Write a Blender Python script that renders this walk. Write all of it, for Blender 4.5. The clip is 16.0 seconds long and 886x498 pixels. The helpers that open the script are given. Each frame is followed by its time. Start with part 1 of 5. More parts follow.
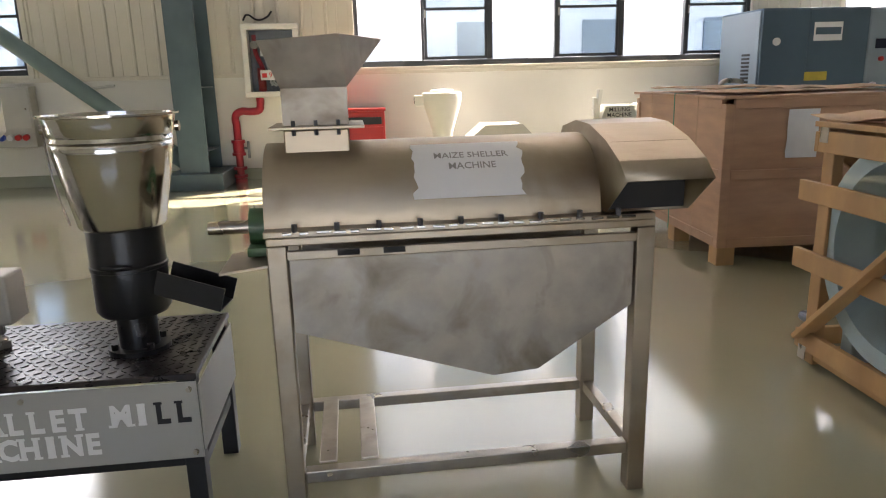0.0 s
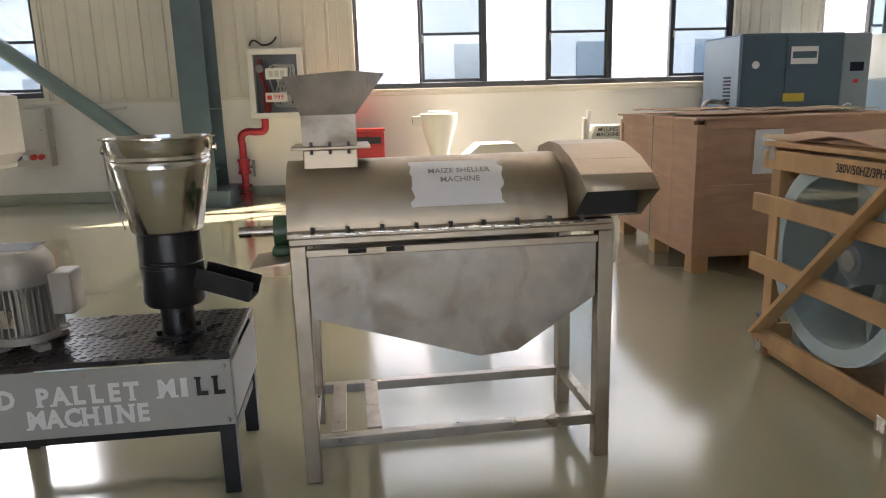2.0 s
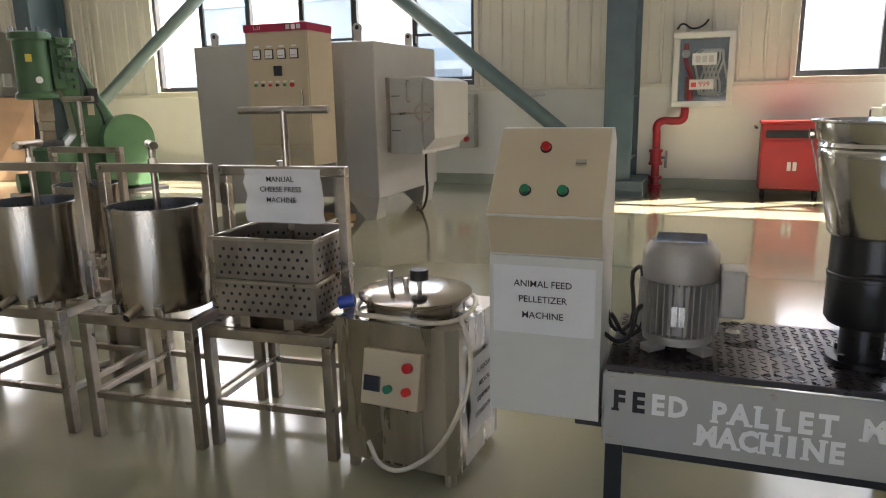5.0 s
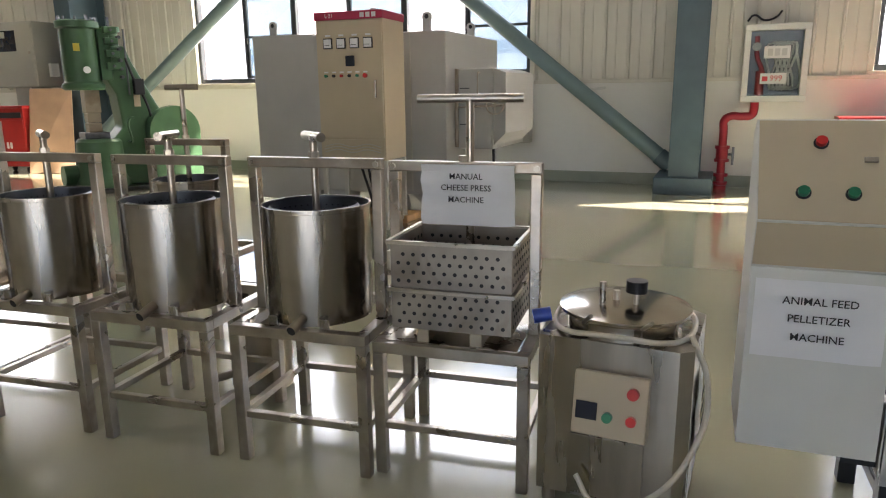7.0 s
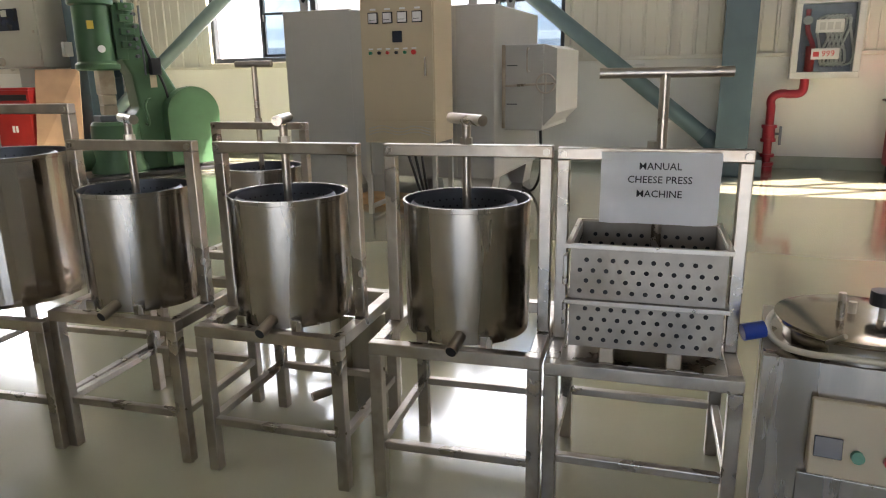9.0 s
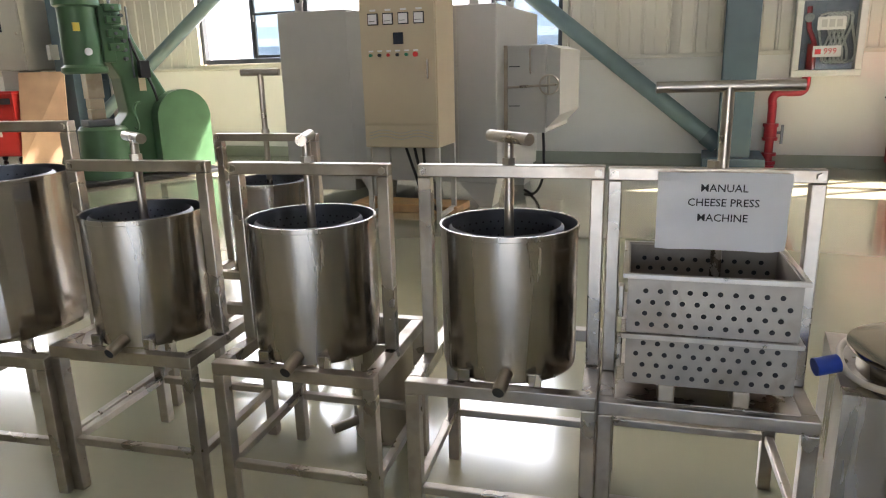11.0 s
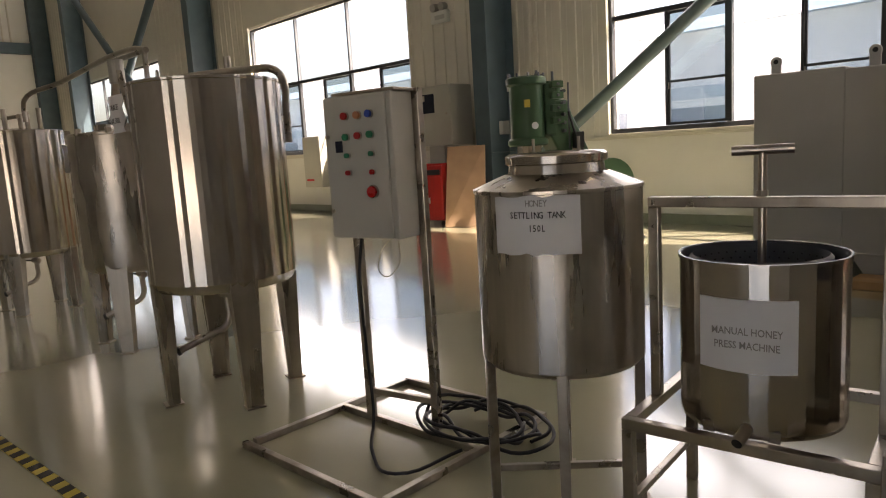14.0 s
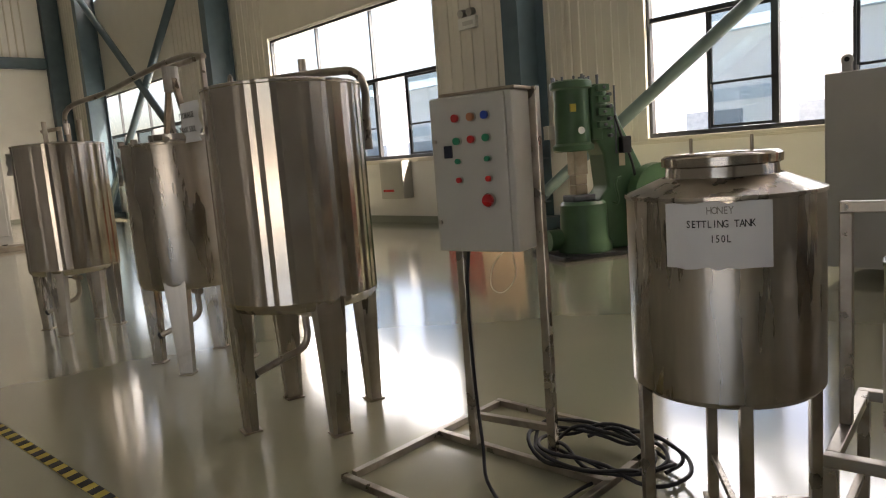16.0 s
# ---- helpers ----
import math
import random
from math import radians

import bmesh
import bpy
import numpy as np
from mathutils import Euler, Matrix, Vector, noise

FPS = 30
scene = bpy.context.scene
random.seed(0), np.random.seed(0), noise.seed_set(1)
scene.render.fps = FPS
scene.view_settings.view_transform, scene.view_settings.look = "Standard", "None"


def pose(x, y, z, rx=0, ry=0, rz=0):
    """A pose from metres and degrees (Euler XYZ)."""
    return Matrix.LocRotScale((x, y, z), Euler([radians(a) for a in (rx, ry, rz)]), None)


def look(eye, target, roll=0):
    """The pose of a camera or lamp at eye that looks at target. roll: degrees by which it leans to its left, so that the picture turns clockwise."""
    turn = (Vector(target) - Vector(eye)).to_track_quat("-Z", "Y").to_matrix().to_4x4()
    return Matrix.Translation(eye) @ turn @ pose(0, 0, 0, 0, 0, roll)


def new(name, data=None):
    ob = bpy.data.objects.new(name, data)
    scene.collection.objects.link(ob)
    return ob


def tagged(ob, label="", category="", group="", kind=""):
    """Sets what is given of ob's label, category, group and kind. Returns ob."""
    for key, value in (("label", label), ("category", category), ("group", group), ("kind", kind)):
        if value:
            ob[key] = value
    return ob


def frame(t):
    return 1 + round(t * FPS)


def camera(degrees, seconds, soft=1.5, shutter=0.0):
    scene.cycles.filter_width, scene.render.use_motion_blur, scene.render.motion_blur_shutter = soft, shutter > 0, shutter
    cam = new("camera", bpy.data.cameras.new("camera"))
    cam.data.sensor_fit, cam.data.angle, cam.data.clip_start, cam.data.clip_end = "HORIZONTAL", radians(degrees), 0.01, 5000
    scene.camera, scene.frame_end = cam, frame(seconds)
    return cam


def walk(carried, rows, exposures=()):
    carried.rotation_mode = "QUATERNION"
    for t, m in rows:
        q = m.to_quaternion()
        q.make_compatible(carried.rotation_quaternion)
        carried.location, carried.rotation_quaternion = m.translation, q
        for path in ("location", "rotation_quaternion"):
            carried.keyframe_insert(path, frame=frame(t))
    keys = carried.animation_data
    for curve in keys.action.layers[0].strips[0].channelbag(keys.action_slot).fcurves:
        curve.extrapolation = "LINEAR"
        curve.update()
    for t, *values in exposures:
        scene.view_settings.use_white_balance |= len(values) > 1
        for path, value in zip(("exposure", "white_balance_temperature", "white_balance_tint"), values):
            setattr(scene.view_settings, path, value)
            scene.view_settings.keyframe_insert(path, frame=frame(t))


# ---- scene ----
cam = camera(65.6, 16.0, soft=1.1)
PATH = [
    (0, (0.704, 1.232, 1.223), (0.868, 3.167, 0.744), -1.5),
    (0.5, (0.749, 1.053, 1.25), (0.966, 2.993, 0.814), -4.0),
    (1, (0.727, 0.901, 1.247), (0.942, 2.832, 0.772), -2.0),
    (1.5, (0.716, 0.86, 1.24), (0.926, 2.794, 0.774), -2.2),
    (2, (0.689, 0.862, 1.251), (0.86, 2.809, 0.824), -1.6),
    (2.5, (0.617, 0.863, 1.239), (0.669, 2.82, 0.828), -1.9),
    (3, (0.47, 0.869, 1.244), (0.202, 2.809, 0.841), -0.8),
    (3.5, (0.265, 0.951, 1.242), (-0.366, 2.809, 0.855), -3.5),
    (4, (0.016, 1.012, 1.222), (-0.695, 2.834, 0.801), -0.1),
    (4.5, (-0.232, 1.019, 1.229), (-0.929, 2.845, 0.804), -2.7),
    (4.7, (-0.315, 1.052, 1.234), (-1.041, 2.866, 0.804), -1.3),
    (6.8, (-1.038, 1.093, 1.223), (-1.722, 2.924, 0.797), -1.1),
    (7, (-1.097, 1.095, 1.22), (-1.834, 2.9, 0.775), -0.7),
    (7.5, (-1.26, 1.12, 1.186), (-2.059, 2.899, 0.739), -0.5),
    (8, (-1.439, 1.108, 1.207), (-2.286, 2.86, 0.746), -2.4),
    (8.5, (-1.567, 1.142, 1.206), (-2.446, 2.874, 0.731), -0.7),
    (8.7, (-1.629, 1.178, 1.207), (-2.405, 2.955, 0.718), -0.9),
    (10.8, (-1.855, 1.353, 1.261), (-2.462, 3.185, 0.738), -1.3),
    (11, (-1.89, 1.337, 1.258), (-2.57, 3.148, 0.749), -1.5),
    (11.5, (-2.009, 1.299, 1.251), (-2.944, 3.011, 0.807), 0.4),
    (12, (-2.288, 1.218, 1.266), (-3.193, 2.952, 0.852), -5.3),
    (12.5, (-2.547, 1.155, 1.283), (-3.552, 2.852, 0.957), -3.8),
    (13, (-2.815, 1.084, 1.298), (-4.026, 2.648, 1.003), -3.3),
    (13.5, (-3.062, 0.965, 1.311), (-4.378, 2.446, 1.026), -2.7),
    (14, (-3.247, 0.783, 1.33), (-4.666, 2.161, 1.042), -3.5),
    (14.5, (-3.5, 0.706, 1.342), (-5.075, 1.911, 1.08), -3.2),
    (15, (-3.678, 0.613, 1.354), (-5.407, 1.588, 1.108), -3.3),
    (15.5, (-3.777, 0.604, 1.344), (-5.421, 1.719, 1.102), -3.5),
    (16, (-3.753, 0.638, 1.344), (-5.188, 2.006, 1.082), -4.4),
]
walk(cam, [(t, look(e, g, r)) for t, e, g, r in PATH], [(0, 3.36, 7150, 18), (4.5, 3.25, 7050, 18), (7, 3.38, 6780, 17), (8.5, 3.38, 6780, 17), (11, 3.62, 6700, 17), (12.8, 3.48, 7000, 18), (14, 2.4, 7700, 22), (15, 2.38, 7400, 19), (16, 2.52, 7400, 19)])


# ---- world, sun, exposure ----
world = bpy.data.worlds.new("sky_world")
scene.world = world
world.use_nodes = True
wn = world.node_tree
sky = wn.nodes.new("ShaderNodeTexSky")
sky.sky_type = 'NISHITA'
sky.sun_disc = False
sky.sun_elevation = radians(48.9)
sky.sun_rotation = radians(56.7)
sky.dust_density = 6.0
wn.links.new(sky.outputs["Color"], wn.nodes["Background"].inputs["Color"])
wn.nodes["Background"].inputs["Strength"].default_value = 0.15
sun = new("sun", bpy.data.lights.new("sun", 'SUN'))
sun.data.energy = 4.0
sun.data.angle = radians(0.6)
sun.data.color = (1.0, 0.95, 0.86)
sun.matrix_world = look((7.0, 4.6, 9.6), (0, 0, 0))
# area lamps added outside the window wall's upper lights, standing in for bright sky
for wx0, wx1, watts in ((-9.26, -3.62, 25), (-20.1, -13.85, 50), (-34.0, -25.9, 8)):
    sk = new("sky_standin_lamp", bpy.data.lights.new("sky_standin_lamp", 'AREA'))
    sk.data.shape = 'RECTANGLE'
    sk.data.size, sk.data.size_y = wx1 - wx0 - 0.15, 1.4
    sk.data.energy = watts
    sk.data.color = (1.0, 0.98, 0.95)
    sk.matrix_world = pose((wx0 + wx1) / 2, 10.66, 3.93, -90)


# ---- materials ----
def mat(name, color, rough=0.5, metal=0.0, vary=0.12, scale=6.0, bump=0.0, bscale=60.0, stretch=(1, 1, 1), spots=0.0,
        spotcol=(0.1, 0.08, 0.06), spotscale=3.0, rvary=0.15, coat=0.0):
    m = bpy.data.materials.new(name)
    m.use_nodes = True
    nt = m.node_tree
    p = nt.nodes["Principled BSDF"]
    tc = nt.nodes.new("ShaderNodeTexCoord")
    mp = nt.nodes.new("ShaderNodeMapping")
    mp.inputs["Scale"].default_value = stretch
    nt.links.new(tc.outputs["Object"], mp.inputs["Vector"])
    n1 = nt.nodes.new("ShaderNodeTexNoise")
    n1.inputs["Scale"].default_value = scale
    n1.inputs["Detail"].default_value = 6
    nt.links.new(mp.outputs["Vector"], n1.inputs["Vector"])
    ramp = nt.nodes.new("ShaderNodeMapRange")
    ramp.inputs["From Min"].default_value, ramp.inputs["From Max"].default_value = 0.3, 0.7
    ramp.inputs["To Min"].default_value, ramp.inputs["To Max"].default_value = 1 - vary, 1 + vary
    nt.links.new(n1.outputs["Fac"], ramp.inputs["Value"])
    mul = nt.nodes.new("ShaderNodeVectorMath")
    mul.operation = 'SCALE'
    mul.inputs[0].default_value = color[:3]
    nt.links.new(ramp.outputs["Result"], mul.inputs["Scale"])
    col = mul.outputs["Vector"]
    if spots > 0:
        n3 = nt.nodes.new("ShaderNodeTexNoise")
        n3.inputs["Scale"].default_value = spotscale
        n3.inputs["Detail"].default_value = 8
        n3.inputs["Distortion"].default_value = 0.6
        nt.links.new(tc.outputs["Object"], n3.inputs["Vector"])
        r3 = nt.nodes.new("ShaderNodeMapRange")
        r3.inputs["From Min"].default_value, r3.inputs["From Max"].default_value = 0.52, 0.72
        r3.inputs["To Max"].default_value = spots
        nt.links.new(n3.outputs["Fac"], r3.inputs["Value"])
        mx = nt.nodes.new("ShaderNodeMix")
        mx.data_type = 'RGBA'
        nt.links.new(r3.outputs["Result"], mx.inputs["Factor"])
        nt.links.new(col, mx.inputs["A"])
        mx.inputs["B"].default_value = (*spotcol, 1)
        col = mx.outputs["Result"]
    nt.links.new(col, p.inputs["Base Color"])
    p.inputs["Metallic"].default_value = metal
    p.inputs["Coat Weight"].default_value = coat
    p.inputs["Coat Roughness"].default_value = 0.13
    p.inputs["Coat IOR"].default_value = 1.58
    rr = nt.nodes.new("ShaderNodeMapRange")
    rr.inputs["From Min"].default_value, rr.inputs["From Max"].default_value = 0.3, 0.7
    rr.inputs["To Min"].default_value, rr.inputs["To Max"].default_value = rough * (1 - rvary), rough * (1 + rvary)
    nt.links.new(n1.outputs["Fac"], rr.inputs["Value"])
    nt.links.new(rr.outputs["Result"], p.inputs["Roughness"])
    if bump > 0:
        n2 = nt.nodes.new("ShaderNodeTexNoise")
        n2.inputs["Scale"].default_value = bscale
        n2.inputs["Detail"].default_value = 4
        nt.links.new(mp.outputs["Vector"], n2.inputs["Vector"])
        b = nt.nodes.new("ShaderNodeBump")
        b.inputs["Strength"].default_value = bump
        b.inputs["Distance"].default_value = 0.003
        nt.links.new(n2.outputs["Fac"], b.inputs["Height"])
        nt.links.new(b.outputs["Normal"], p.inputs["Normal"])
    return m


STEEL = mat("brushed_steel", (0.45, 0.41, 0.355), 0.3, 1.0, 0.28, 9, 0.5, 12, (1, 1, 0.14), 0.55, (0.29, 0.235, 0.17), 3.5, rvary=0.4)
STEEL_WORN = mat("worn_steel", (0.42, 0.36, 0.285), 0.44, 1.0, 0.2, 5, 0.18, 50, (0.3, 1, 1), 0.75, (0.26, 0.19, 0.12), 3.0)
STEEL_PANEL = mat("dull_steel_sheet", (0.42, 0.385, 0.34), 0.52, 1.0, 0.24, 9, 0.3, 20, (1, 1, 1), 0.9, (0.2, 0.165, 0.125), 6.0)
STEEL_MIRROR = mat("polished_steel", (0.5, 0.45, 0.39), 0.17, 1.0, 0.1, 3, 0.06, 30, (1, 1, 0.2), 0.35, (0.36, 0.29, 0.22), 6.0)
STEEL_TUBE = mat("steel_tube", (0.42, 0.375, 0.32), 0.3, 1.0, 0.2, 8, 0.12, 60, (1, 1, 1), 0.65, (0.25, 0.2, 0.15), 7.0)
# dark bolts and fittings, also steel interiors with their shade painted in
STEEL_DARK = mat("dark_steel_and_shade", (0.16, 0.17, 0.19), 0.4, 0.9, 0.15, 12, 0.0)
TRAY = mat("dull_tray_steel", (0.3, 0.27, 0.235), 0.45, 1.0, 0.22, 8, 0.2, 40, spots=0.7, spotcol=(0.17, 0.135, 0.1), spotscale=7)
CHROME = mat("bright_bucket_steel", (0.7, 0.68, 0.64), 0.15, 1.0, 0.05, 4)
BLACK = mat("black_enamel", (0.014, 0.015, 0.018), 0.32, 0.0, 0.25, 8, 0.1, 80, spots=0.2, spotcol=(0.05, 0.045, 0.04))
BLACK_PLATE = mat("black_tread_plate", (0.03, 0.024, 0.024), 0.3, 0.3, 0.25, 10, 0.1, 90, spots=0.3, spotcol=(0.07, 0.05, 0.045), spotscale=5)
RUBBER = mat("black_rubber", (0.012, 0.012, 0.014), 0.5, 0.0, 0.2, 20)
WHITE_PAINT = mat("white_plaster", (0.78, 0.77, 0.72), 0.75, 0.0, 0.035, 1.2, 0.12, 90, spots=0.1, spotcol=(0.62, 0.6, 0.53), spotscale=0.8)
CLAD = mat("cream_cladding", (0.66, 0.63, 0.54), 0.45, 0.0, 0.04, 1.5, 0.04, 30, spots=0.12, spotcol=(0.52, 0.49, 0.41), spotscale=1.0)
SKIRT = mat("grey_green_skirting", (0.33, 0.35, 0.28), 0.5, 0.0, 0.08, 3, 0.05, 40)
TEAL = mat("blue_grey_steel_paint", (0.075, 0.12, 0.145), 0.42, 0.0, 0.12, 3, 0.08, 50, spots=0.12, spotcol=(0.12, 0.15, 0.16))
BRACE = mat("grey_green_tube_paint", (0.14, 0.205, 0.215), 0.4, 0.0, 0.08, 3, 0.06, 50)
FLOOR = mat("epoxy_floor", (0.37, 0.36, 0.25), 0.13, 0.0, 0.05, 0.7, 0.05, 3.0, spots=0.22, spotcol=(0.34, 0.325, 0.22), spotscale=0.6, rvary=0.35, coat=1.0)
FRAME_DARK = mat("dark_window_frame", (0.045, 0.05, 0.055), 0.4, 0.3, 0.1, 5)
CEIL = mat("pale_ceiling_sheet", (0.5, 0.5, 0.47), 0.6, 0.0, 0.06, 1)
GREY_CAB = mat("light_grey_cabinet", (0.5, 0.49, 0.44), 0.42, 0.0, 0.05, 2, 0.05, 120, spots=0.12, spotcol=(0.42, 0.4, 0.36))
GREY_FURN = mat("mid_grey_paint", (0.46, 0.455, 0.43), 0.45, 0.0, 0.05, 2, 0.05, 100, spots=0.15, spotcol=(0.38, 0.37, 0.34))
BEIGE = mat("beige_paint", (0.55, 0.46, 0.32), 0.4, 0.0, 0.04, 2, 0.04, 120)
OFFWHITE = mat("off_white_paint", (0.66, 0.66, 0.62), 0.4, 0.0, 0.04, 3, 0.03, 100, spots=0.1, spotcol=(0.5, 0.5, 0.46))
GREEN = mat("green_machine_paint", (0.055, 0.13, 0.062), 0.38, 0.0, 0.14, 4, 0.1, 60, spots=0.25, spotcol=(0.05, 0.11, 0.06))
RED = mat("red_paint", (0.38, 0.02, 0.018), 0.38, 0.0, 0.1, 5, 0.05, 80)
RED_PIPE = mat("crimson_pipe_paint", (0.36, 0.015, 0.03), 0.4, 0.0, 0.15, 8, 0.1, 60)
HEADER_RED = mat("cherry_red_header", (0.42, 0.02, 0.07), 0.4)
BLUE_COMP = mat("steel_blue_paint", (0.062, 0.11, 0.155), 0.42, 0.0, 0.06, 3, 0.05, 120)
BLUE_LT = mat("pale_blue_grey_paint", (0.22, 0.28, 0.33), 0.42, 0.0, 0.05, 3)
PLY = mat("plywood", (0.5, 0.3, 0.19), 0.6, 0.0, 0.14, 3, 0.15, 40, (1, 1, 5), 0.3, (0.36, 0.19, 0.1), 2.0)
PINE = mat("pine_batten", (0.5, 0.3, 0.14), 0.6, 0.0, 0.2, 6, 0.2, 30, (1, 1, 0.3), 0.4, (0.34, 0.17, 0.06), 4.0)
CARD = mat("cardboard", (0.47, 0.31, 0.2), 0.8, 0.0, 0.1, 4, 0.15, 30)
PAPER = mat("white_paper", (0.78, 0.78, 0.79), 0.6, 0.0, 0.03, 6, 0.1, 8)
INK = mat("black_ink", (0.02, 0.02, 0.025), 0.6)
INK_FADE = mat("faded_ink", (0.3, 0.29, 0.28), 0.6)
# white painted for bright reflections in polished steel letters
LETTER_GLINT = mat("letter_glint_white", (0.88, 0.88, 0.88), 0.3, 0.0, 0.03)
APRON = mat("pale_grey_apron", (0.43, 0.43, 0.41), 0.4, 0.0, 0.04, 3, 0.03, 100)
BTN_RED = mat("red_plastic", (0.55, 0.02, 0.02), 0.3)
BTN_GREEN = mat("green_plastic", (0.01, 0.2, 0.1), 0.3)
BTN_BLUE = mat("blue_plastic", (0.02, 0.06, 0.35), 0.3)
BTN_ORANGE = mat("amber_plastic", (0.5, 0.2, 0.1), 0.3)
SCREEN = mat("dark_display", (0.015, 0.02, 0.035), 0.15)
ALU = mat("cast_aluminium", (0.42, 0.4, 0.37), 0.55, 0.5, 0.1, 10, 0.2, 90)
YELLOW = mat("yellow_tape", (0.55, 0.42, 0.06), 0.4, 0.0, 0.15, 6)
HOSE = mat("cream_hose", (0.62, 0.57, 0.47), 0.5, 0.0, 0.08, 9)
ICE = mat("pale_blue_enamel", (0.56, 0.69, 0.74), 0.4, 0.0, 0.06, 5)
CONCRETE = mat("pale_concrete", (0.5, 0.5, 0.47), 0.8, 0.0, 0.1, 0.5)
FACADE = mat("white_facade", (0.72, 0.73, 0.75), 0.7, 0.0, 0.05, 0.4)
FACADE_BLUE = mat("pale_blue_facade_sheet", (0.42, 0.5, 0.57), 0.5, 0.0, 0.05, 0.4)
FACADE_GLASS = mat("facade_window", (0.26, 0.31, 0.36), 0.1)
# flat black that paints the shade of holes, gaps and open mouths
HOLE_SHADE = mat("hole_shade", (0.01, 0.01, 0.012), 0.6)
BROWN = mat("brown_rust_plate", (0.2, 0.11, 0.07), 0.6, 0.0, 0.2, 5)
WALL_DULL = mat("dull_grey_wall", (0.42, 0.41, 0.38), 0.7, 0.0, 0.06, 1.2, 0.1, 60)
DOORM = mat("tan_door", (0.3, 0.25, 0.19), 0.5, 0.0, 0.06, 3)


def glassy(name, tint, gloss=0.12):
    m = bpy.data.materials.new(name)
    m.use_nodes = True
    nt = m.node_tree
    nt.nodes.remove(nt.nodes["Principled BSDF"])
    t = nt.nodes.new("ShaderNodeBsdfTransparent")
    t.inputs["Color"].default_value = (*tint, 1)
    g = nt.nodes.new("ShaderNodeBsdfGlossy")
    g.inputs["Roughness"].default_value = 0.03
    mx = nt.nodes.new("ShaderNodeMixShader")
    mx.inputs["Fac"].default_value = gloss
    nt.links.new(t.outputs[0], mx.inputs[1])
    nt.links.new(g.outputs[0], mx.inputs[2])
    nt.links.new(mx.outputs[0], nt.nodes["Material Output"].inputs["Surface"])
    return m


GLASS = glassy("tinted_glass", (0.55, 0.62, 0.66))
GLASS_CLEAR = glassy("clear_glass", (0.85, 0.87, 0.87), 0.015)
FILM = glassy("plastic_film", (0.88, 0.9, 0.91), 0.1)


# ---- mesh helpers ----
def box(bm, x0, x1, y0, y1, z0, z1, bev=0.0, m=None):
    r = bmesh.ops.create_cube(bm, size=1)
    M = Matrix.LocRotScale(((x0 + x1) / 2, (y0 + y1) / 2, (z0 + z1) / 2), None, (abs(x1 - x0), abs(y1 - y0), abs(z1 - z0)))
    if m is not None:
        M = m @ M
    bmesh.ops.transform(bm, matrix=M, verts=r["verts"])
    if bev > 0:
        es = list({e for v in r["verts"] for e in v.link_edges})
        bmesh.ops.bevel(bm, geom=es, offset=bev, segments=2, affect='EDGES', profile=0.5)
    return bm


def rod(bm, a, b, r, seg=14, r2=None):
    a, b = Vector(a), Vector(b)
    d = b - a
    q = d.to_track_quat('Z', 'Y').to_matrix().to_4x4()
    bmesh.ops.create_cone(bm, cap_ends=True, segments=seg, radius1=r, radius2=r if r2 is None else r2, depth=d.length,
                          matrix=Matrix.Translation((a + b) / 2) @ q)
    return bm


def bar(bm, a, b, w, h=None, bev=0.003):
    """A square bar from a to b."""
    a, b = Vector(a), Vector(b)
    d = b - a
    q = d.to_track_quat('Z', 'Y').to_matrix().to_4x4()
    return box(bm, -w / 2, w / 2, -(h or w) / 2, (h or w) / 2, -d.length / 2, d.length / 2, bev, Matrix.Translation((a + b) / 2) @ q)


def lathe(bm, prof, seg=40, x=0.0, y=0.0, wob=0.0, a0=0.0, a1=2 * math.pi):
    full = abs(a1 - a0 - 2 * math.pi) < 1e-6
    n = seg if full else seg + 1
    rnd = random.Random(7)
    k = [1 + wob * (rnd.random() - 0.5) for _ in range(n)]
    rings = []
    for r, z in prof:
        rings.append([bm.verts.new((x + r * k[i] * math.cos(a0 + (a1 - a0) * i / seg), y + r * k[i] * math.sin(a0 + (a1 - a0) * i / seg), z)) for i in range(n)])
    for A, C in zip(rings, rings[1:]):
        for i in range(seg):
            j = (i + 1) % n
            bm.faces.new((A[i], A[j], C[j], C[i]))
    return bm


def prism(bm, pts, lo, hi, axis='x'):
    """A polygon of (u, v) pushed along an axis: x takes (y, z), y takes (x, z), z takes (x, y)."""
    def P(u, v, w):
        return {'x': (w, u, v), 'y': (u, w, v), 'z': (u, v, w)}[axis]
    a = [bm.verts.new(P(u, v, lo)) for u, v in pts]
    b = [bm.verts.new(P(u, v, hi)) for u, v in pts]
    bm.faces.new(a)
    bm.faces.new(b[::-1])
    for i in range(len(pts)):
        j = (i + 1) % len(pts)
        bm.faces.new((a[j], a[i], b[i], b[j]))
    bmesh.ops.recalc_face_normals(bm, faces=bm.faces)
    return bm


def sheet(bm, pts, thick):
    """A thin plate through points in space."""
    vs = [bm.verts.new(p) for p in pts]
    f = bm.faces.new(vs)
    f.normal_update()
    n = f.normal * thick
    r = bmesh.ops.extrude_face_region(bm, geom=[f])
    bmesh.ops.translate(bm, vec=n, verts=[v for v in r["geom"] if isinstance(v, bmesh.types.BMVert)])
    bmesh.ops.recalc_face_normals(bm, faces=bm.faces)
    return bm


def B():
    return bmesh.new()


def part(name, bm, material, parent=None, label="", smooth=False, angle=40):
    me = bpy.data.meshes.new(name)
    bm.to_mesh(me)
    bm.free()
    me.materials.append(material)
    if smooth:
        me.polygons.foreach_set("use_smooth", [True] * len(me.polygons))
        me.set_sharp_from_angle(angle=radians(angle))
    ob = new(name, me)
    if parent is not None:
        ob.parent = parent
    if label:
        ob["label"] = label
    return ob


